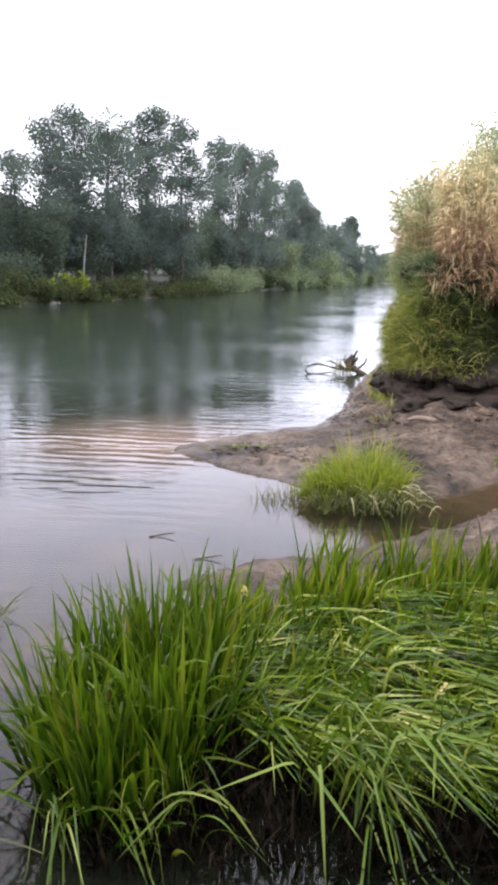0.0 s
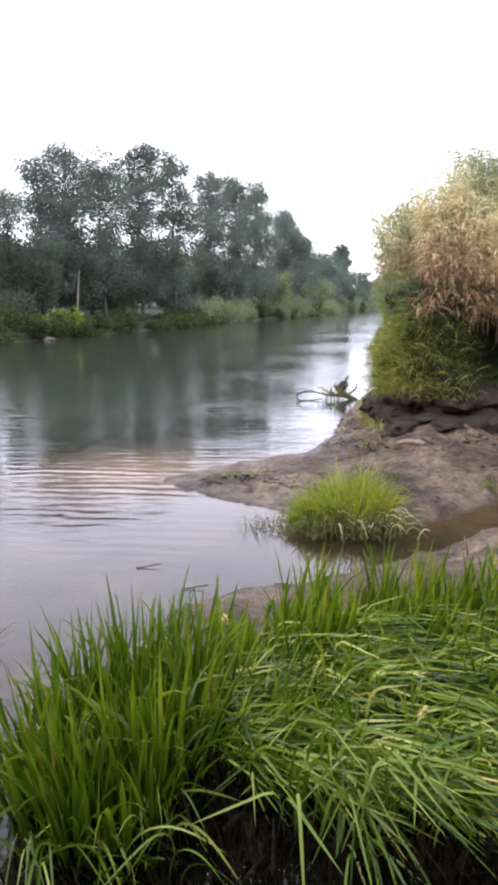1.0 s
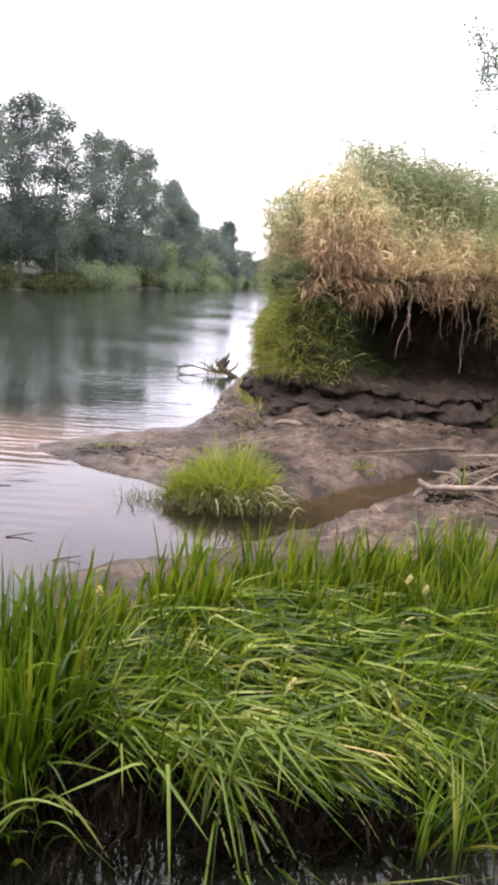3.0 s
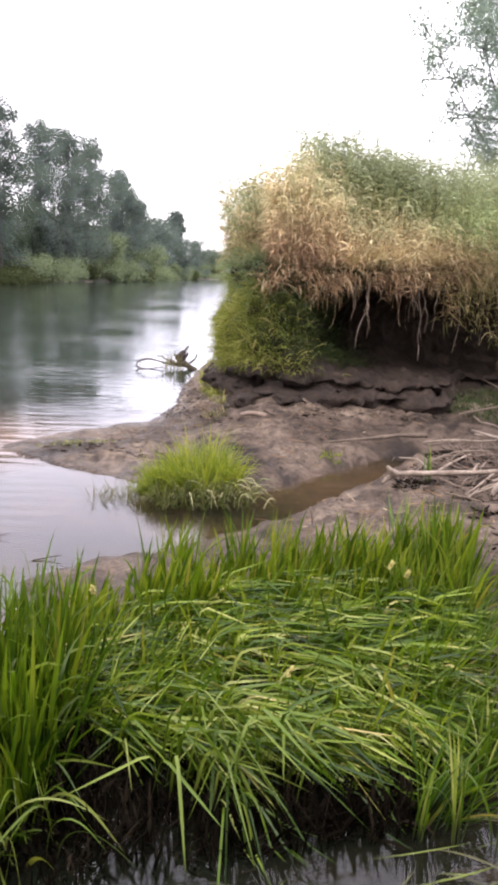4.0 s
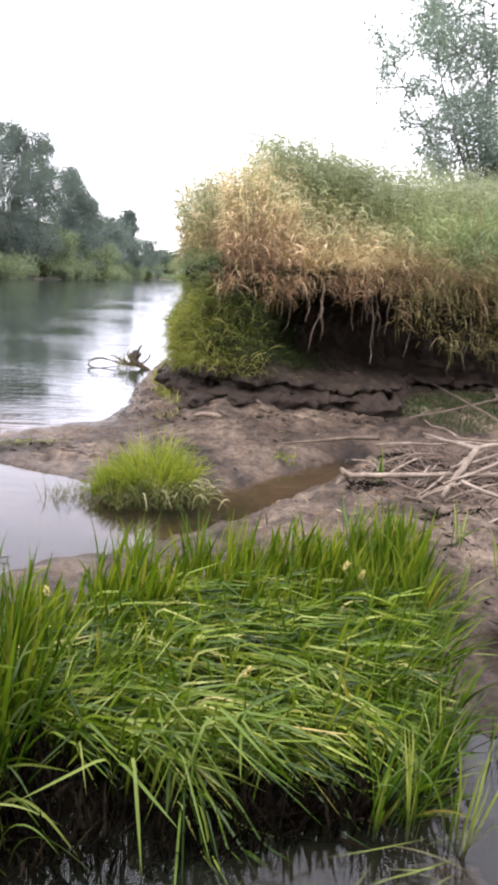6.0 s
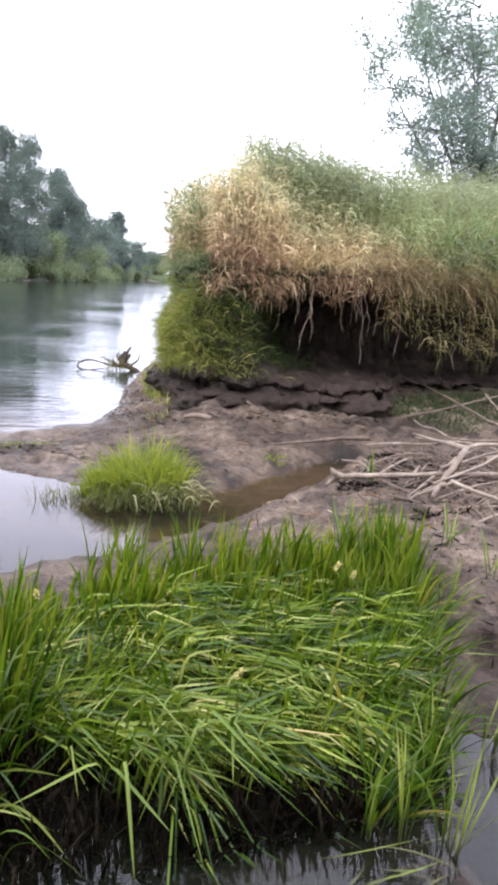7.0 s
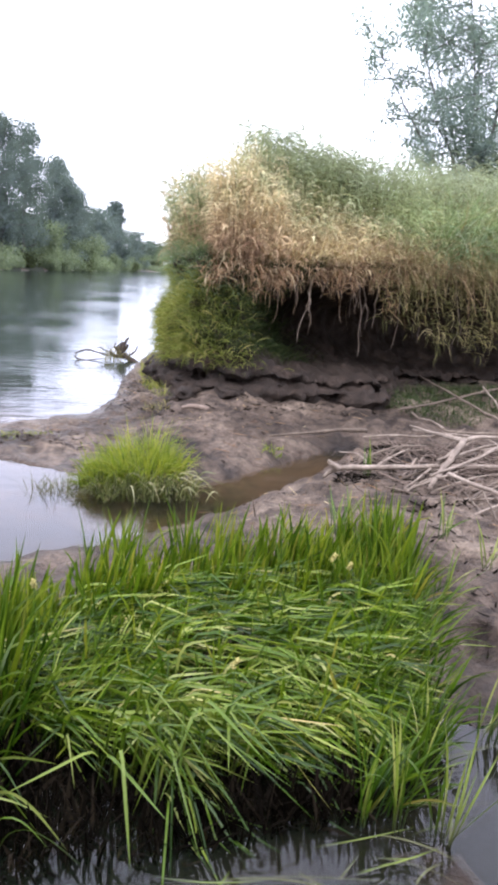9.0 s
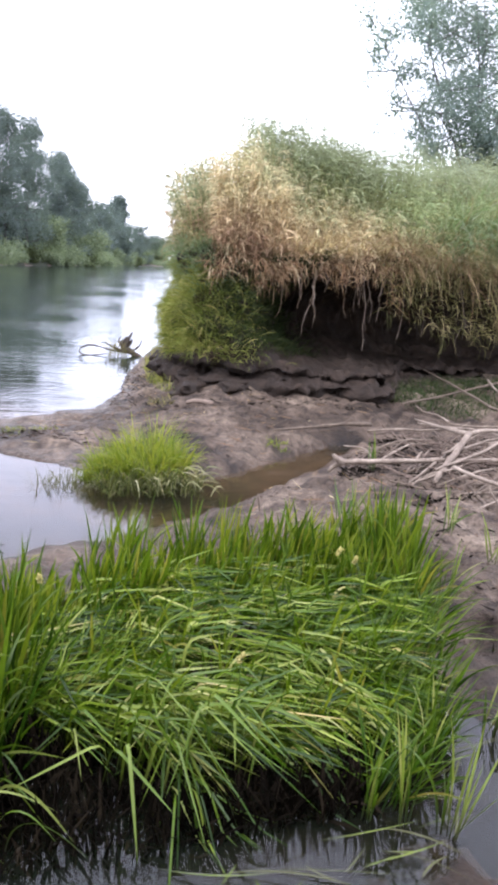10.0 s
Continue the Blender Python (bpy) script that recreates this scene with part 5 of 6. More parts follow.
# ---------- driftwood ----------
def branch(name, path, r0, r1, mat, label, group="driftwood pile", category="driftwood", sides=8, count=14, seed=0, kids=()):
    rg = np.random.default_rng(seed)
    pts = spline(path, count)
    length = np.linalg.norm(pts[-1] - pts[0])
    pts[1:-1] += rg.normal(0, 0.0018 * length ** 0.5 * min(1.0, length), (count - 2, 3))
    o = pts[0].copy()
    e = thing(name, *o, label, category, group)
    stem = part("stem", tube(pts - o, np.linspace(r0, r1, count) * (1 + 0.1 * min(1.0, length) * rg.normal(size=count)), sides, 0.07, rg), mat, e)
    for kname, kpath, k0, k1 in kids:
        kp = spline(kpath, 9)
        part(kname, tube(kp - o, np.linspace(k0, k1, 9), 6, 0.06, rg), mat, stem)
    return e


STICKS = [((2.23, 6.12, 0.22), (3.37, 6.28, 0.26), 0.014, 0.027), ((3.22, 6.05, 0.24), (4.05, 5.97, 0.29), 0.015, 0.017), ((5.34, 8.63, 0.55), (4.6, 5.6, 0.49), 0.013, 0.02), ((4.13, 7.02, 0.35), (6.4, 8.0, 0.55), 0.018, 0.02),
          ((3.05, 4.28, 0.37), (3.35, 3.75, 0.28), 0.018, 0.024), ((2.77, 4.39, 0.2), (3.06, 4.42, 0.29), 0.012, 0.014), ((2.77, 4.42, 0.2), (3.66, 5.04, 0.41), 0.012, 0.016), ((2.99, 4.15, 0.2), (3.4, 4.0, 0.24), 0.014, 0.012),
          ((2.94, 3.73, 0.22), (3.35, 3.86, 0.28), 0.014, 0.016), ((3.13, 3.93, 0.33), (3.06, 3.62, 0.2), 0.012, 0.01), ((3.67, 7.3, 0.2), (3.61, 6.79, 0.26), 0.009, 0.01), ((4.36, 7.09, 0.32), (3.92, 5.72, 0.42), 0.011, 0.014),
          ((3.92, 6.29, 0.28), (3.93, 5.3, 0.44), 0.011, 0.014), ((3.26, 4.76, 0.35), (4.2, 5.15, 0.42), 0.016, 0.018), ((2.95, 4.51, 0.22), (3.18, 4.34, 0.36), 0.011, 0.013), ((2.65, 4.52, 0.19), (2.78, 4.22, 0.21), 0.009, 0.009),
          ((3.01, 4.45, 0.3), (3.9, 4.85, 0.44), 0.015, 0.018), ((4.05, 5.91, 0.36), (4.6, 5.5, 0.42), 0.012, 0.014), ((3.87, 4.98, 0.37), (4.7, 5.2, 0.46), 0.03, 0.034), ((5.89, 7.9, 0.55), (5.3, 6.7, 0.45), 0.018, 0.012)]
for k, (a, b, r0, r1) in enumerate(STICKS):
    a, b = np.array(a), np.array(b)
    bow = min(1.0, np.linalg.norm(b - a))
    q1 = a * 0.66 + b * 0.34 + bow * np.array([0.02 * math.sin(k * 2.1), 0.03 * math.cos(k * 1.3), 0.014 * math.sin(k)])
    q2 = a * 0.3 + b * 0.7 + bow * np.array([0.02 * math.sin(k * 3.7), 0.03 * math.cos(k * 2.9), 0.012 * math.cos(k * 1.7)])
    stub = [("side_stub", [q2, q2 + np.array([0.05, 0.03 * math.sin(k), 0.03]), q2 + np.array([0.1, 0.05 * math.sin(k), 0.07])], r1 * 0.45, r1 * 0.2)] if k % 3 == 0 else ()
    branch("driftwood_stick", [a, q1, q2, b], r0 * 0.78, r1 * 0.78, DRIFT, "bleached bare driftwood stick lying in the pile", seed=100 + k, kids=stub)
branch("driftwood_pole", [(2.3, 4.78, 0.27), (2.75, 4.74, 0.29), (3.15, 4.72, 0.3), (3.63, 4.64, 0.32), (4.3, 4.58, 0.33)], 0.022, 0.019, DRIFT, "long pale driftwood pole with a stub root end", seed=130, count=22,
       kids=[("root_stub", [(2.35, 4.78, 0.27), (2.28, 4.75, 0.31), (2.25, 4.76, 0.34)], 0.034, 0.014), ("root_stub", [(2.35, 4.78, 0.27), (2.28, 4.79, 0.23), (2.23, 4.76, 0.2)], 0.03, 0.012), ("side_stub", [(3.0, 4.73, 0.3), (3.03, 4.74, 0.35), (3.05, 4.74, 0.37)], 0.012, 0.006)])
branch("driftwood_fork", [(2.92, 4.3, 0.24), (3.2, 4.58, 0.31), (3.46, 4.82, 0.39), (3.69, 5.04, 0.45)], 0.021, 0.032, DRIFT, "thick forked driftwood limb on top of the pile", seed=131,
       kids=[("fork", [(3.69, 5.04, 0.45), (3.86, 5.08, 0.48), (4.1, 5.08, 0.48), (4.5, 5.2, 0.46)], 0.024, 0.013), ("fork", [(3.69, 5.04, 0.45), (3.66, 5.3, 0.44), (3.72, 5.6, 0.4), (3.74, 6.05, 0.37)], 0.028, 0.012)])
branch("driftwood_twig", [(2.83, 5.76, 0.16), (2.86, 5.45, 0.22), (2.77, 5.07, 0.24)], 0.007, 0.009, DRIFT, "thin crooked twig at the creek's edge", seed=132, sides=6)

r = np.random.default_rng(71)
for k in range(26):
    c = np.array([r.uniform(3.1, 4.5), r.uniform(3.9, 5.7), 0.0])
    a_, ln = r.normal(0.35, 0.8), r.uniform(0.3, 0.95)
    d = np.array([math.cos(a_), math.sin(a_), 0.0]) * ln / 2
    z0, z1 = ground_z(*(c - d)[:2]), ground_z(*(c + d)[:2])
    lift = r.uniform(0.02, 0.14)
    branch("driftwood_stick", [c - d + (0, 0, z0 + 0.01), c + r.normal(0, 0.03, 3) + (0, 0, (z0 + z1) / 2 + lift), c + d + (0, 0, z1 + lift * 1.4)], r.uniform(0.009, 0.015), 0.006, DRIFT, "thin bleached driftwood stick tangled in the pile", seed=170 + k, sides=6)
bits = []
for k in range(300):
    c = np.array([r.normal(3.8, 0.5), r.normal(4.9, 0.6)])
    a = r.normal(0.3, 0.7)
    ln = r.uniform(0.12, 0.6)
    z = ground_z(*c) + r.uniform(0.01, 0.12)
    d = np.array([math.cos(a) * ln / 2, math.sin(a) * ln / 2, r.normal(0, 0.04)])
    c3 = np.array([*c, z])
    bits.append(tube(spline([c3 - d, c3 + r.normal(0, 0.02, 3), c3 + d], 5), np.linspace(0.007, 0.003, 5) * r.uniform(0.4, 1.2), 5, 0.1, r))
litter = part("twig_litter", joined(bits), TWIG)
tagged(litter, "small grey twigs and bark scattered through the driftwood", "twigs", kind="stuff")

# half-sunk snag at the river's edge
snag = thing("root_snag", 1.8, 13.05, 0.0, "dark waterlogged root snag at the river's edge", "driftwood")
S0 = np.array([1.8, 13.05, 0.0])
for path, a, b, nm in [([(2.1, 13.0, -0.05), (1.85, 13.05, 0.1), (1.78, 13.1, 0.2), (1.84, 13.1, 0.34)], 0.06, 0.035, "root_stump"), ([(1.8, 13.05, 0.08), (1.72, 13.05, 0.2), (1.75, 13.08, 0.28)], 0.035, 0.018, "root"),
                       ([(1.85, 13.05, 0.05), (1.5, 13.0, 0.1), (1.2, 12.95, 0.18), (1.0, 12.95, 0.12), (0.98, 12.9, 0.03), (1.15, 12.88, 0.0), (1.45, 12.92, 0.04)], 0.018, 0.011, "root"),
                       ([(1.82, 13.05, 0.15), (1.9, 13.1, 0.24), (1.93, 13.1, 0.3)], 0.035, 0.015, "root"), ([(1.8, 13.0, 0.1), (1.66, 12.9, 0.12), (1.55, 12.85, 0.2)], 0.02, 0.008, "root"),
                       ([(1.83, 13.05, 0.2), (1.88, 13.05, 0.36), (1.93, 13.05, 0.44)], 0.03, 0.012, "root"), ([(1.78, 13.05, 0.1), (1.68, 13.05, 0.24), (1.7, 13.05, 0.34)], 0.018, 0.008, "root"),
                       ([(1.9, 13.05, 0.06), (2.05, 13.0, 0.2), (2.08, 13.0, 0.3)], 0.022, 0.01, "root"), ([(1.75, 13.05, 0.05), (1.6, 13.1, 0.12), (1.42, 13.1, 0.22), (1.36, 13.1, 0.2)], 0.014, 0.007, "root")]:
    pts = spline(path, 14)
    part(nm, tube(pts - S0, np.linspace(a, b, 14), 7, 0.15, r), DARKWOOD, snag)
p = np.stack([r.uniform(1.45, 1.95, 130), r.uniform(12.8, 13.2, 130), np.full(130, -0.02)], 1)
snag_grass = part("snag_grass", blades(p, r.uniform(0, 6.28, 130), r.uniform(0.15, 0.42, 130), 0.007, 0.15, r.uniform(0.1, 1.1, 130), 5, rng=r), OLIVE)
tagged(snag_grass, "thin faded grass sprigs beside the snag", "grass", kind="stuff")

chunk = branch("wood_chunk", [(1.64, 7.36, 0.24), (1.76, 7.3, 0.27), (1.92, 7.24, 0.25)], 0.022, 0.034, TWIG, "short weathered wood chunk below the bank", "", "driftwood", 9, 8, 140)

# ---------- flowers in the sedge ----------
for k, (x, y, z) in enumerate([(0.56, 1.76, 0.4), (1.28, 2.52, 0.46), (1.35, 2.48, 0.43), (-0.1, 2.35, 0.47)]):
    fl = thing("meadow_flower", x, y, 0.0, "small cream flower head on a thin stem in the sedge", "flower", "flowers in the sedge")
    stalk = part("stem", tube([(0, 0.02, 0.0), (0.01, 0.01, z * 0.5), (0, 0, z)], [0.003, 0.0025, 0.002], 5), SEDGE_UP, fl)
    for q in range(2):
        c = np.array([0.006 * math.cos(q * 2.1 + k), 0.006 * math.sin(q * 2.1), z + 0.004 - 0.02 * q])
        part("blossom", leaves(in_ball(34, r, 1.0) * 0.012 + c, 0.0065, r, 0.8), PETAL, stalk, "cream blossom")


# ---------- trees and shrubs ----------
def tree(name, x, y, h, spread, seed, mat, bark, label, category="tree", crown_from=0.3, clumps=60, per=90, leaf=0.16, clump=0.75, stems=1, lean=(0.0, 0.0), trunk_r=None, z=None, cone=0.0, group="trees on the far bank", slim=False, tops=()):
    rg = np.random.default_rng(seed)
    z0 = ground_z(x, y) - 0.1 if z is None else z
    t = thing(name, x, y, z0, label, category, group)
    wood, tips = [], []
    r0 = trunk_r or h * 0.013
    for s in range(stems):
        a = rg.uniform(0, 6.28)
        fan = 0.0 if stems == 1 else h * 0.27
        top = np.array([lean[0] + fan * math.cos(a), lean[1] + fan * math.sin(a), h * (1.0 if s == 0 else rg.uniform(0.75, 0.98))])
        if tops:
            top = np.array(tops[s])
        lo, hi = (0.33, 0.66) if stems == 1 else (0.27, 0.64)
        if tops:
            lo, hi = 0.14, 0.58
        path = spline([(0.04 * s, 0, 0), top * np.array([lo, lo, 0.26 if tops else 0.33]) + rg.normal(0, h * 0.008, 3), top * np.array([hi, hi, 0.66]) + rg.normal(0, h * 0.012, 3), top], 16)
        wood.append(tube(path, np.linspace(r0 if stems == 1 else r0 * 0.7, r0 * 0.1, 16), 7, 0.06, rg))
        limbs = 18 if tops else max(8, int(34 / stems))
        for k in range(limbs):
            u = crown_from + (0.97 - crown_from) * (k + rg.random()) / limbs
            b = path[min(15, int(u * 15))]
            ang = k * 2.4 + rg.uniform(-0.5, 0.5)
            w = (1 - (u - crown_from) / (1 - crown_from)) if cone else math.sin(math.pi * (0.22 + 0.7 * (u - crown_from) / (1 - crown_from)))
            ln = spread * max(w, 0.15) * rg.uniform(0.65, 1.15) / (1.0 if stems == 1 else 1.5)
            e = b + np.array([math.cos(ang) * ln, math.sin(ang) * ln, ln * rg.uniform(-0.1, 0.75) * (0.3 if cone else 1)])
            lp = spline([b, (b + e) / 2 + rg.normal(0, 0.06 * ln, 3), e], 7)
            wood.append(tube(lp, np.linspace(r0 * 0.35, r0 * 0.06, 7), 5, 0.05, rg))
            for q in np.linspace(0.15, 1.0, max(2, round(clumps / limbs / stems))):
                tips.append(lp[min(6, int(q * 6))] + rg.normal(0, clump * 0.5, 3))
        tips.append(path[-1])
        tips.append(path[-2])
    if stems == 1:
        part("trunk", joined(wood), bark, t)
    else:
        for w in wood:
            if len(w[0]) > 100:
                owner = part("trunk", w, bark, t)
            else:
                part("limb", w, bark, owner)
    cl = []
    for c in tips:
        k = int(per * rg.uniform(0.5, 1.3))
        cl.append(in_ball(k, rg, 0.95) * clump * rg.uniform(0.7, 1.25) + c)
    part("crown", leaves(np.concatenate(cl), leaf, rg, 0.26, 0.3) if slim else leaves(np.concatenate(cl), leaf, rg, three=True), mat, t)
    return t


def shrub(name, x, y, h, w, seed, mat, label, n=2200, leaf=0.13, z=None, group="shrubs on the far bank"):
    rg = np.random.default_rng(seed)
    z0 = ground_z(x, y) - 0.05 if z is None else z
    t = thing(name, x, y, z0, label, "shrub", group)
    cl = []
    m = 9
    for k in range(m):
        a = rg.uniform(0, 6.28)
        e = np.array([math.cos(a) * w * rg.uniform(0.1, 0.8), math.sin(a) * w * rg.uniform(0.1, 0.8), h * rg.uniform(0.45, 0.95)])
        lp = spline([(0.05 * k, 0, 0), e * np.array([0.4, 0.4, 0.5]), e], 6)
        part("stem", tube(lp, np.linspace(0.035, 0.01, 6), 5), BARK, t)
        for q in (2, 3, 4, 5):
            cl.append(in_ball(n // (m * 4), rg, 0.8) * w * 0.42 + lp[q])
    c = np.concatenate(cl)
    c[:, 2] = np.abs(c[:, 2])
    part("foliage", leaves(c, leaf, rg, three=True), mat, t)
    return t


TREES = [(-24, 22, 14.5, 3.0, 90), (-21, 30, 14.0, 3.0, 110), (-19, 36, 13.0, 2.6, 70), (-16.9, 42, 13.0, 2.5, 80), (-14.2, 46, 8.6, 2.4, 20), (-13.3, 50, 10.9, 2.6, 48), (-11.9, 52, 12.1, 2.7, 60), (-10.3, 56, 12.5, 2.6, 60), (-8.2, 62, 14.0, 3.2, 80), (-5.9, 66, 14.4, 3.0, 60),
         (-3.4, 84, 15.6, 3.6, 70), (-0.7, 90, 16.2, 3.8, 80), (1.9, 98, 16.2, 3.4, 60), (6.7, 117, 15.4, 4.3, 95), (10.2, 130, 12.4, 4.2, 80)]
for k, (x, y, top, sp, cl) in enumerate(TREES):
    sc = (y / 60) ** 0.5
    # trees past 80 m take the paler leaf with haze in its colour
    tree("cottonwood_tree", x, y, top * 1.04 - ground_z(x, y), sp * 1.08, 200 + k, LEAF_DARK if y < 80 else LEAF_HAZED, BARK, "tall grey-green cottonwood with open airy crown", clumps=cl * 3.0, per=200, leaf=0.078 * sc, clump=0.88 * sc, crown_from=0.17)
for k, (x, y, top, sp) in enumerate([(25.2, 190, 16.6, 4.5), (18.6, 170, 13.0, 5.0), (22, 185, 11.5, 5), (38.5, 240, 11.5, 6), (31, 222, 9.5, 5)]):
    # all but the first carry haze painted into the leaf colour
    tree("riverside_tree", x, y, top - ground_z(x, y), sp, 240 + k, LEAF_DARK if k == 0 else LEAF_HAZED, BARK, "distant dark green tree on the far bank", clumps=190 if k == 0 else 110, per=110, leaf=0.2, clump=1.5, crown_from=0.15, cone=1.0 if k == 0 else 0.0)
birch = thing("birch_snag", -10.72, 48, ground_z(-10.7, 48), "pale bare birch trunk before dark undergrowth", "tree")
part("trunk", tube(spline([(0, 0, -0.2), (0.08, 0, 1.2), (0.2, 0, 2.4), (0.3, 0.1, 3.5)], 12), np.linspace(0.07, 0.02, 12), 8, 0.05), BIRCHBARK, birch)

r = np.random.default_rng(82)
LINE = spline(FAR_LAND[3:14], 60)
SHORE = np.cumsum(np.concatenate([[0], np.linalg.norm(np.diff(LINE, axis=0), axis=1) / np.maximum(LINE[1:, 1], 20) ** 0.8]))


def shore_at(u):
    k = u * SHORE[-1]
    return np.interp(k, SHORE, LINE[:, 0]), np.interp(k, SHORE, LINE[:, 1])


for k in range(40):
    x, y = shore_at(0.1 + 0.85 * k / 40)
    back = r.uniform(2.0, 6.0)
    sc = (y / 50) ** 0.6
    shrub("understory_bush", x - back * 0.9 * sc, y + back * 0.6 * sc, (r.uniform(1.6, 2.4) if y < 43 else r.uniform(4.8, 6.9)) * (1 + (sc - 1) * 0.35), r.uniform(2.2, 3.0) * sc, 300 + k, LEAF_SHADE, "dark leafy undergrowth below the cottonwoods", n=8000, leaf=0.09 * sc)
for k in range(26):
    x, y = shore_at(0.12 + 0.66 * k / 26)
    sc = (y / 50) ** 0.6
    shrub("understory_bush", x - 9 * sc, y + 8 * sc, r.uniform(5.0, 6.6) * (1 + (sc - 1) * 0.35), 3.2 * sc, 700 + k, LEAF_SHADE, "dark leafy undergrowth below the cottonwoods", n=6500, leaf=0.12 * sc)
for k in range(84):
    x, y = shore_at(0.03 + 0.95 * k / 84)
    back = r.uniform(-0.7, 1.4)
    sc = (y / 50) ** 0.6
    # most shrubs past 70 m take the bush leaf raised for haze
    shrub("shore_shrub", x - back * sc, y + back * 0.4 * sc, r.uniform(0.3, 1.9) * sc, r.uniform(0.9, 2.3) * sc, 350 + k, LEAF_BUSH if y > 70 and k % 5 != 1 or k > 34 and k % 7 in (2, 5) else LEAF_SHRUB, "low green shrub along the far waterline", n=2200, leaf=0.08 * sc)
for k, (x, y, h, w) in enumerate([(-10.4, 43.9, 1.5, 1.1), (-11.5, 42.2, 0.9, 0.8), (-10.0, 45.0, 1.0, 0.8)]):
    shrub("bright_shrub", x, y, h, w, 480 + k, LEAF_BRIGHT, "bright yellow-green shrub on the far bank", n=420, leaf=0.2)
for k, (x, y, h, w) in enumerate([(5, 107, 6.0, 3.2), (11, 127, 6.0, 3.8), (14.5, 145, 6, 4), (45, 272, 6.5, 6), (55, 290, 6.5, 7), (68, 308, 7, 8)]):
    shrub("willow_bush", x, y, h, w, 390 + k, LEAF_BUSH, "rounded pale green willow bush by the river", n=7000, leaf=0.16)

# stones along the far waterline
STONE_Y = [34.5, 34.9, 35.5, 36.0, 36.5, 37.0, 39.4, 39.8, 40.3, 40.8, 41.3, 55.8]
for k, sy in enumerate(STONE_Y):
    sx = float(np.interp(sy, [26, 35.2, 41.2, 44.4, 56.8], [-15.5, -12.2, -10.9, -10.0, -6.2]))
    bm = bmesh.new()
    bmesh.ops.create_icosphere(bm, subdivisions=2, radius=r.uniform(0.08, 0.24))
    for v in bm.verts:
        v.co *= 1 + 0.25 * noise.noise(v.co * 4 + Vector((k, 0, 0)))
        v.co.z *= 0.55
    me = bpy.data.meshes.new("shore_stone")
    bm.to_mesh(me)
    bm.free()
    me.materials.append(STONE)
    st = tagged(new("shore_stone", me), "pale rounded stone at the far waterline", "stone", "stones on the far shore")
    st.location = (sx + r.uniform(0.1, 0.3), sy + r.uniform(-0.15, 0.15), 0.02)

# willow on the bank top
WILLOW_TOPS = [(0.1, -0.4, 7.4), (-3.3, 0.2, 4.9), (-2.6, -0.5, 5.4), (-2.0, 0.4, 6.0), (-1.4, -0.3, 6.7), (-0.6, 0.5, 7.2), (1.0, 0.4, 6.9), (1.8, -0.2, 5.5)]
tree("willow_tree", 10.0, 14.8, 7.4, 1.9, 410, LEAF_WILLOW, BARK, "slender multi-stemmed willow with silvery sparse leaves", clumps=1040, per=78, leaf=0.048, clump=0.32, stems=8, slim=True, trunk_r=0.055, z=2.3, crown_from=0.32, group="", tops=WILLOW_TOPS)
for k, (x, y, h, w) in enumerate([(9.8, 13.9, 2.9, 0.7), (10.7, 13.7, 3.4, 0.9)]):
    shrub("bank_shrub", x, y, h, w, 420 + k, LEAF_SHRUB, "dark green leafy shrub on the bank top", n=7000, leaf=0.045, z=1.55 if x < 5 else 2.0, group="shrubs on the bank")

# wooded hill far behind
hx, hy = np.meshgrid(np.linspace(-420, -20, 60), np.linspace(300, 520, 30))
hz = 42 * np.exp(-((hx + 165) / 95) ** 2) * np.sin(np.clip((hy - 300) / 220, 0, 1) * math.pi) ** 0.6 + 1.5 * bumps(hx, hy, 14, 91) + 1.0
hi_, hj_ = np.meshgrid(np.arange(29), np.arange(59), indexing="ij")
ho = hi_ * 60 + hj_
hill = new("wooded_hill", mesh_of("wooded_hill", np.stack([hx, hy, hz], -1).reshape(-1, 3), np.stack([ho, ho + 1, ho + 61, ho + 60], -1).reshape(-1, 4), FAR_HILL))
tagged(hill, "distant blue-green wooded hill", "hill", kind="structure")

# fallen sods and slabs at the foot of the bank
r = np.random.default_rng(95)
SODS = [(1.65 + 0.27 * k + 0.1 * math.sin(k * 3.7), 7.85 + 0.12 * math.sin(k * 2.3) + 0.03 * k, 0.09 + 0.16 * abs(math.sin(k * 1.9)), 0.07 + 0.09 * abs(math.sin(k * 2.7)), 0.04 + 0.045 * abs(math.sin(k * 1.3)), k * 0.9) for k in range(4)]
for k, (x, y, w, d, h, a) in enumerate(SODS):
    bm = bmesh.new()
    bmesh.ops.create_icosphere(bm, subdivisions=3, radius=1.0)
    for v in bm.verts:
        c = v.co.copy()
        m4 = max(abs(c.x), abs(c.y), abs(c.z)) ** 0.55
        c /= m4
        c *= 1 + 0.4 * noise.noise(c * 1.4 + Vector((k * 7, 0, 0))) + 0.22 * noise.noise(c * 4 + Vector((k * 3, 1, 0)))
        v.co = Vector((c.x * w, c.y * d, c.z * h))
    for f in bm.faces:
        f.smooth = True
    me = bpy.data.meshes.new("earth_sod")
    bm.to_mesh(me)
    bm.free()
    me.materials.append(EARTH)
    ob = tagged(new("earth_sod", me), "dark fallen sod of bank earth on the shore", "earth clod", "fallen sods")
    ob.location, ob.rotation_euler = (x, y, ground_z(x, y) + h * 0.2), (0.05, 0.04 * math.sin(k), a)

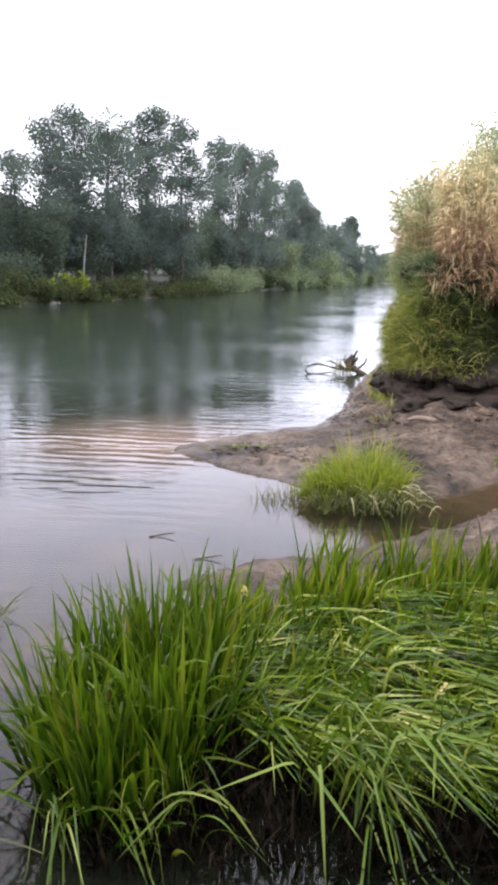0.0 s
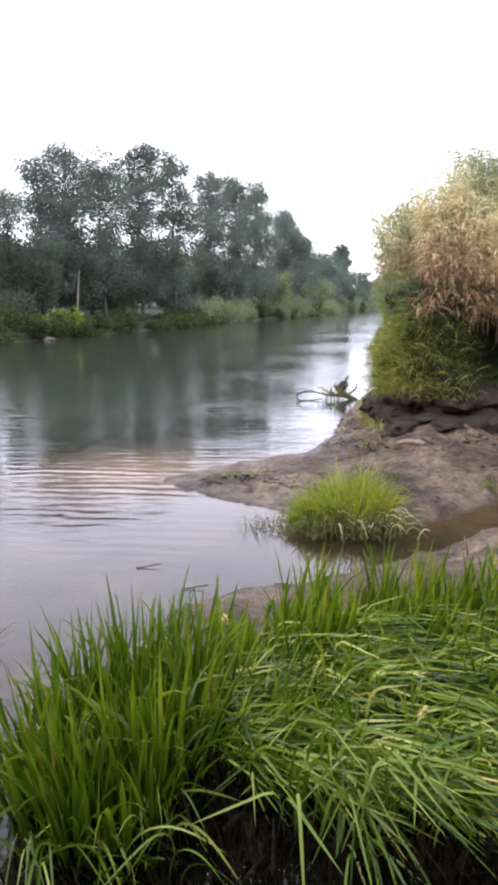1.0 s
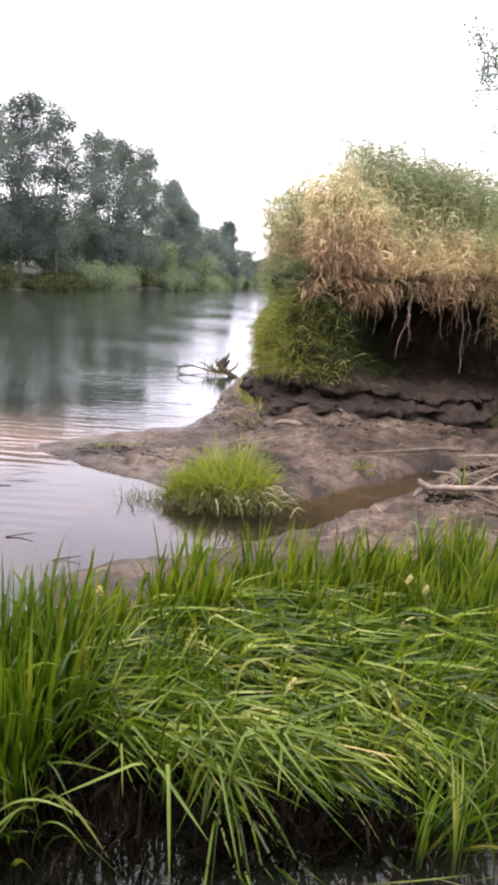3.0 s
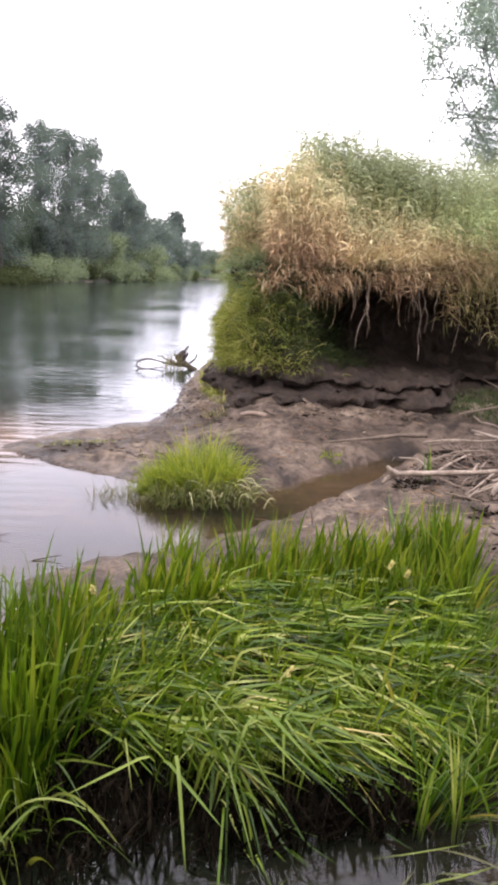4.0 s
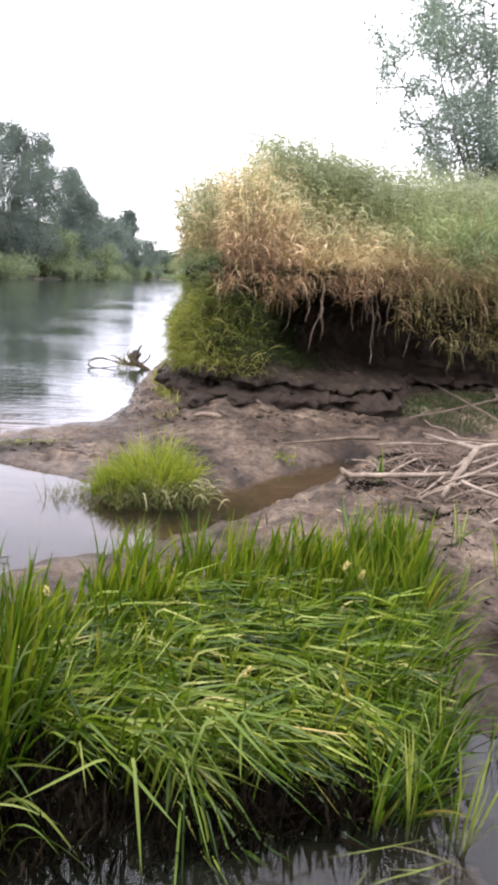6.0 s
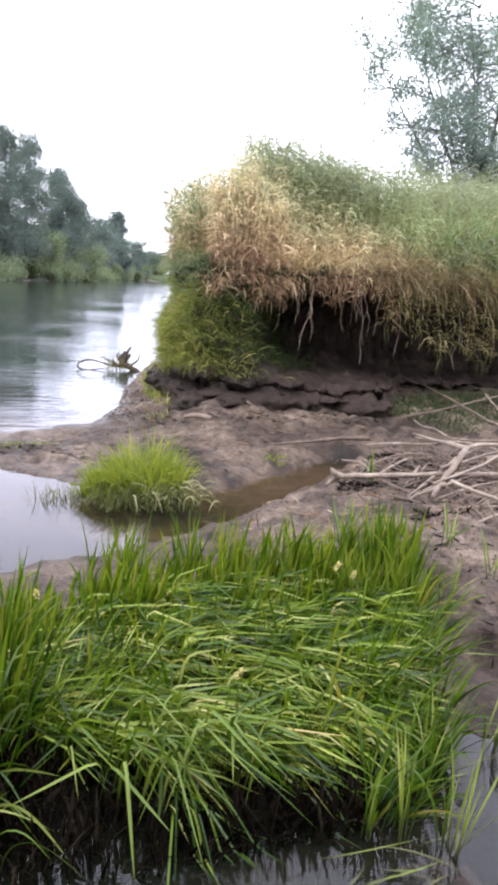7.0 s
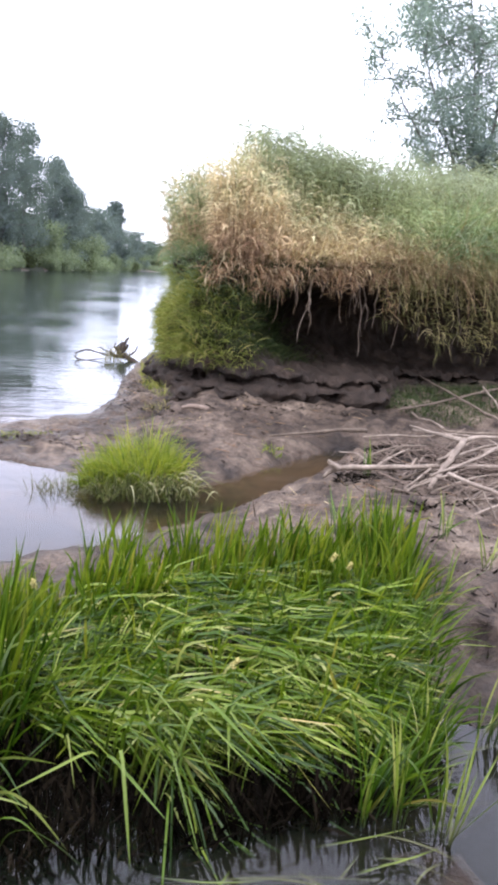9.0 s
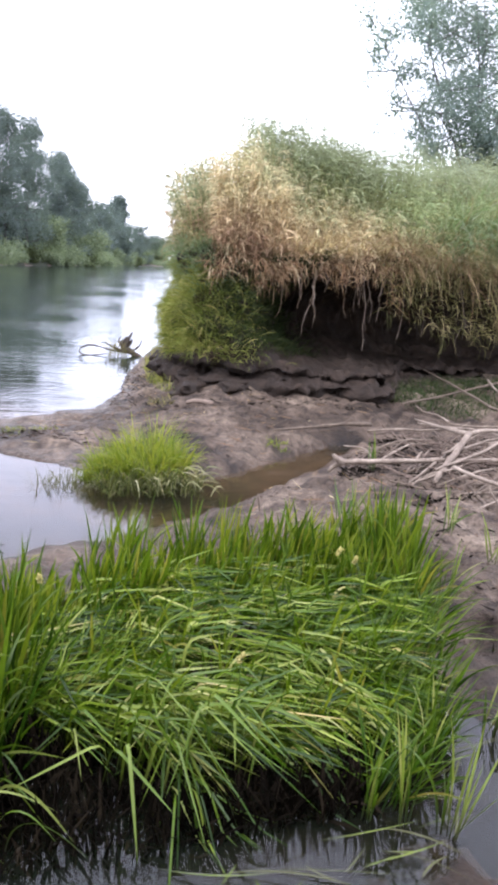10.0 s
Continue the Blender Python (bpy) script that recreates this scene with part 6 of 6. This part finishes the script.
# low grass below the hollow, on the spit and by the driftwood
def patch(name, poly, count, lo, hi, mat, label, seed, wide=(0.005, 0.01)):
    rg = np.random.default_rng(seed)
    q = scatter(count, poly, rg)
    q = np.concatenate([q, (ground_height(q[:, 0], q[:, 1]) - 0.01)[:, None]], 1)
    m = len(q)
    ob = part(name, blades(q, rg.uniform(0, 6.28, m), rg.uniform(lo, hi, m), rg.uniform(*wide, m), rg.uniform(0.05, 0.8, m), rg.uniform(0.1, 1.8, m), 5, 1.5, rng=rg), mat)
    return tagged(ob, label, "grass", kind="stuff")


patch("hollow_grass", [(4.15, 7.6), (4.3, 7.0), (4.8, 6.7), (5.6, 7.0), (6.6, 7.6), (6.9, 8.5), (4.9, 8.4), (4.4, 8.1)], 5200, 0.04, 0.17, SHADEGRASS, "low green grass patch below the hollow", 501, (0.004, 0.007))
patch("nose_grass", [(1.55, 8.3), (1.7, 8.4), (1.8, 9.5), (2.1, 11.5), (1.85, 11.3), (1.6, 9.8)], 600, 0.05, 0.2, SLUMPGRASS, "olive grass at the foot of the bank end", 502)
patch("shelf_grass", [(1.25, 7.7), (1.5, 7.45), (1.6, 7.8), (1.45, 8.0)], 70, 0.04, 0.14, OLIVE, "sparse low grass on the spit", 512)
patch("spit_grass", [(-0.6, 6.7), (-0.2, 6.45), (0.3, 6.6), (-0.1, 6.9)], 160, 0.02, 0.07, SLUMPGRASS, "thin flattened grass on the wet spit", 503)
patch("shore_grass", [(2.1, 5.95), (2.3, 5.85), (2.4, 6.1), (2.2, 6.2)], 60, 0.03, 0.1, TUFTY, "small grass patch on the mud", 504)
patch("inlet_sprigs", [(0.1, 5.0), (0.3, 4.85), (0.55, 4.85), (0.5, 5.2), (0.2, 5.3), (-0.06, 5.15), (-0.02, 4.95)], 380, 0.08, 0.28, PALE, "thin grass sprigs standing in the inlet", 505, (0.003, 0.006))

branch("upright_stick", [(1.45, 4.12, 0.02), (1.43, 4.1, 0.12), (1.4, 4.08, 0.24)], 0.008, 0.005, DRIFT, "short pale stick standing upright in mud", "", "stick", 6, 6, 150)
for k, (x, y) in enumerate([(-0.65, 4.22), (-0.32, 3.83), (-0.5, 6.3), (2.06, 4.9)]):
    branch("floating_twig", [(x - 0.09, y, 0.004), (x, y + 0.02, 0.012), (x + 0.08, y + 0.01, 0.03)], 0.005, 0.003, DARKWOOD, "thin dark twig lying in shallow water", "twigs in the water", "twig", 5, 6, 160 + k)
raft = thing("grass_raft", -1.47, 3.0, 0.0, "small floating tangle of dead grass", "grass")
q = r.normal(0, 0.09, (90, 3)) * np.array([1, 1, 0.1])
part("dead_tangle", blades(q, r.uniform(0, 6.28, 90), r.uniform(0.1, 0.24, 90), 0.007, r.uniform(0.5, 1.4, 90), r.uniform(0.2, 1.0, 90), 5, rng=r, floor=0.0), PALE, raft, kind="stuff")

# clods, leaf scraps and twigs on the mud
r = np.random.default_rng(99)
spots = np.vstack([scatter(420, [(1.2, 5.3), (3.2, 6.6), (4.5, 7.2), (2.2, 7.6), (0.4, 7.4), (-0.5, 6.7), (0.3, 5.9)], r), scatter(380, [(1.0, 4.2), (2.2, 5.1), (3.0, 5.9), (4.4, 5.5), (3.4, 3.4), (2.6, 2.0), (2.1, 2.0), (2.2, 3.3)], r), scatter(260, [(0.9, 7.9), (1.5, 7.5), (1.6, 8.8), (1.85, 11), (1.5, 11), (1.1, 9)], r)])
lumps = []
for x, y in spots:
    z = ground_z(x, y)
    if z < 0.02:
        continue
    rad = r.uniform(0.003, 0.011) * (1.8 if r.random() < 0.08 else 1.0)
    a = r.uniform(0, 6.28)
    d = np.array([math.cos(a), math.sin(a), 0.0]) * rad
    c = np.array([x, y, z + rad * 0.2])
    lumps.append(tube([c - d, c + r.normal(0, 0.2 * rad, 3), c + d], [rad * 0.6, rad * 0.8, rad * 0.5], 6, 0.2, r))
tagged(part("mud_crumb", joined(lumps), MUD), "dark crumbs of earth scattered on the mud", "earth", kind="stuff")
scraps = []
for x, y in spots[::2]:
    x, y = x + r.normal(0, 0.1), y + r.normal(0, 0.1)
    z = ground_z(x, y)
    if z > 0.015:
        scraps.append([x, y, z + 0.004])
scraps = np.array(scraps)
n_ = len(scraps)
tagged(part("straw_scrap", blades(scraps, r.uniform(0, 6.28, n_), r.uniform(0.04, 0.2, n_), r.uniform(0.004, 0.009, n_), 1.45, r.uniform(-0.1, 0.2, n_), 4, rng=r), HANG), "scraps of dead grass lying on the mud", "straw", kind="stuff")

# unseen bushes behind the viewer, added to block sky light on the clump
for k in range(9):
    shrub("light_block_bush", -6 + 1.7 * k + 0.4 * math.sin(k * 3), -3.9 - 0.7 * math.cos(k * 2.3), 4.4 + 0.8 * math.sin(k * 1.7), 1.7, 600 + k, LEAF_SHRUB, "unseen leafy bush added to hold sky light off the clump", n=3000, leaf=0.13, group="bushes on the near bank")

# dark rotted plant drift along the spit's wet edge
q = scatter(260, [(-0.5, 6.5), (0.0, 6.25), (0.6, 5.95), (0.75, 6.2), (0.2, 6.55), (-0.4, 6.75)], r)
q = np.concatenate([q, (ground_height(q[:, 0], q[:, 1]) + 0.003)[:, None]], 1)
tagged(part("rotted_drift", blades(q, r.uniform(0, 6.28, 260), r.uniform(0.03, 0.1, 260), r.uniform(0.008, 0.02, 260), 1.5, r.uniform(-0.2, 0.15, 260), 4, rng=r), TWIGDARK), "dark rotted plant drift on the spit", "plant litter", kind="stuff")
# real litter, plus a dark strip painting shade in the ridge's crack
q = np.vstack([scatter(120, [(1.9, 1.9), (2.6, 2.0), (3.2, 3.3), (2.6, 3.9), (2.2, 3.4), (2.0, 2.6)], r), scatter(130, [(2.35, 4.75), (2.75, 4.7), (2.8, 5.05), (2.5, 5.1)], r), scatter(160, [(3.2, 5.6), (3.7, 5.6), (3.8, 6.1), (3.3, 6.1)], r), scatter(90, [(2.55, 3.93), (3.05, 3.93), (3.05, 4.02), (2.55, 4.02)], r), scatter(900, [(2.5, 4.7), (3.0, 4.0), (4.2, 4.2), (4.6, 5.9), (3.3, 6.1), (2.7, 5.4)], r), scatter(250, [(1.2, 7.3), (4.5, 7.1), (4.6, 7.6), (1.4, 7.8)], r), scatter(260, [(0.85, 8.0), (1.5, 7.6), (1.6, 9), (1.9, 11), (1.5, 11), (1.05, 9)], r)])
q = np.concatenate([q, (ground_height(q[:, 0], q[:, 1]) + 0.003)[:, None]], 1)
m = len(q)
tagged(part("bark_litter", blades(q, r.uniform(0, 6.28, m), r.uniform(0.02, 0.1, m), r.uniform(0.008, 0.02, m), 1.4, r.uniform(-0.7, 0.3, m), 4, rng=r), SHADED_DEADSTEM), "dark bark scraps and leaf litter, one strip painting a crack's shade", "plant litter", kind="stuff")
for k, (a, b) in enumerate([((-1.2, 2.21, 0.02), (-0.95, 1.69, 0.0)), ((-0.86, 1.28, 0.0), (-0.78, 1.44, 0.02)), ((-1.01, 1.68, 0.0), (-0.78, 1.56, 0.03))]):
    mid = tuple((p + q) / 2 + 0.01 for p, q in zip(a, b))
    branch("drowned_stem", [a, mid, b], 0.005, 0.003, DARKWOOD, "thin dark dead stem lying in the shallows", "stems in the shallows", "plant stem", 5, 6, 170 + k)
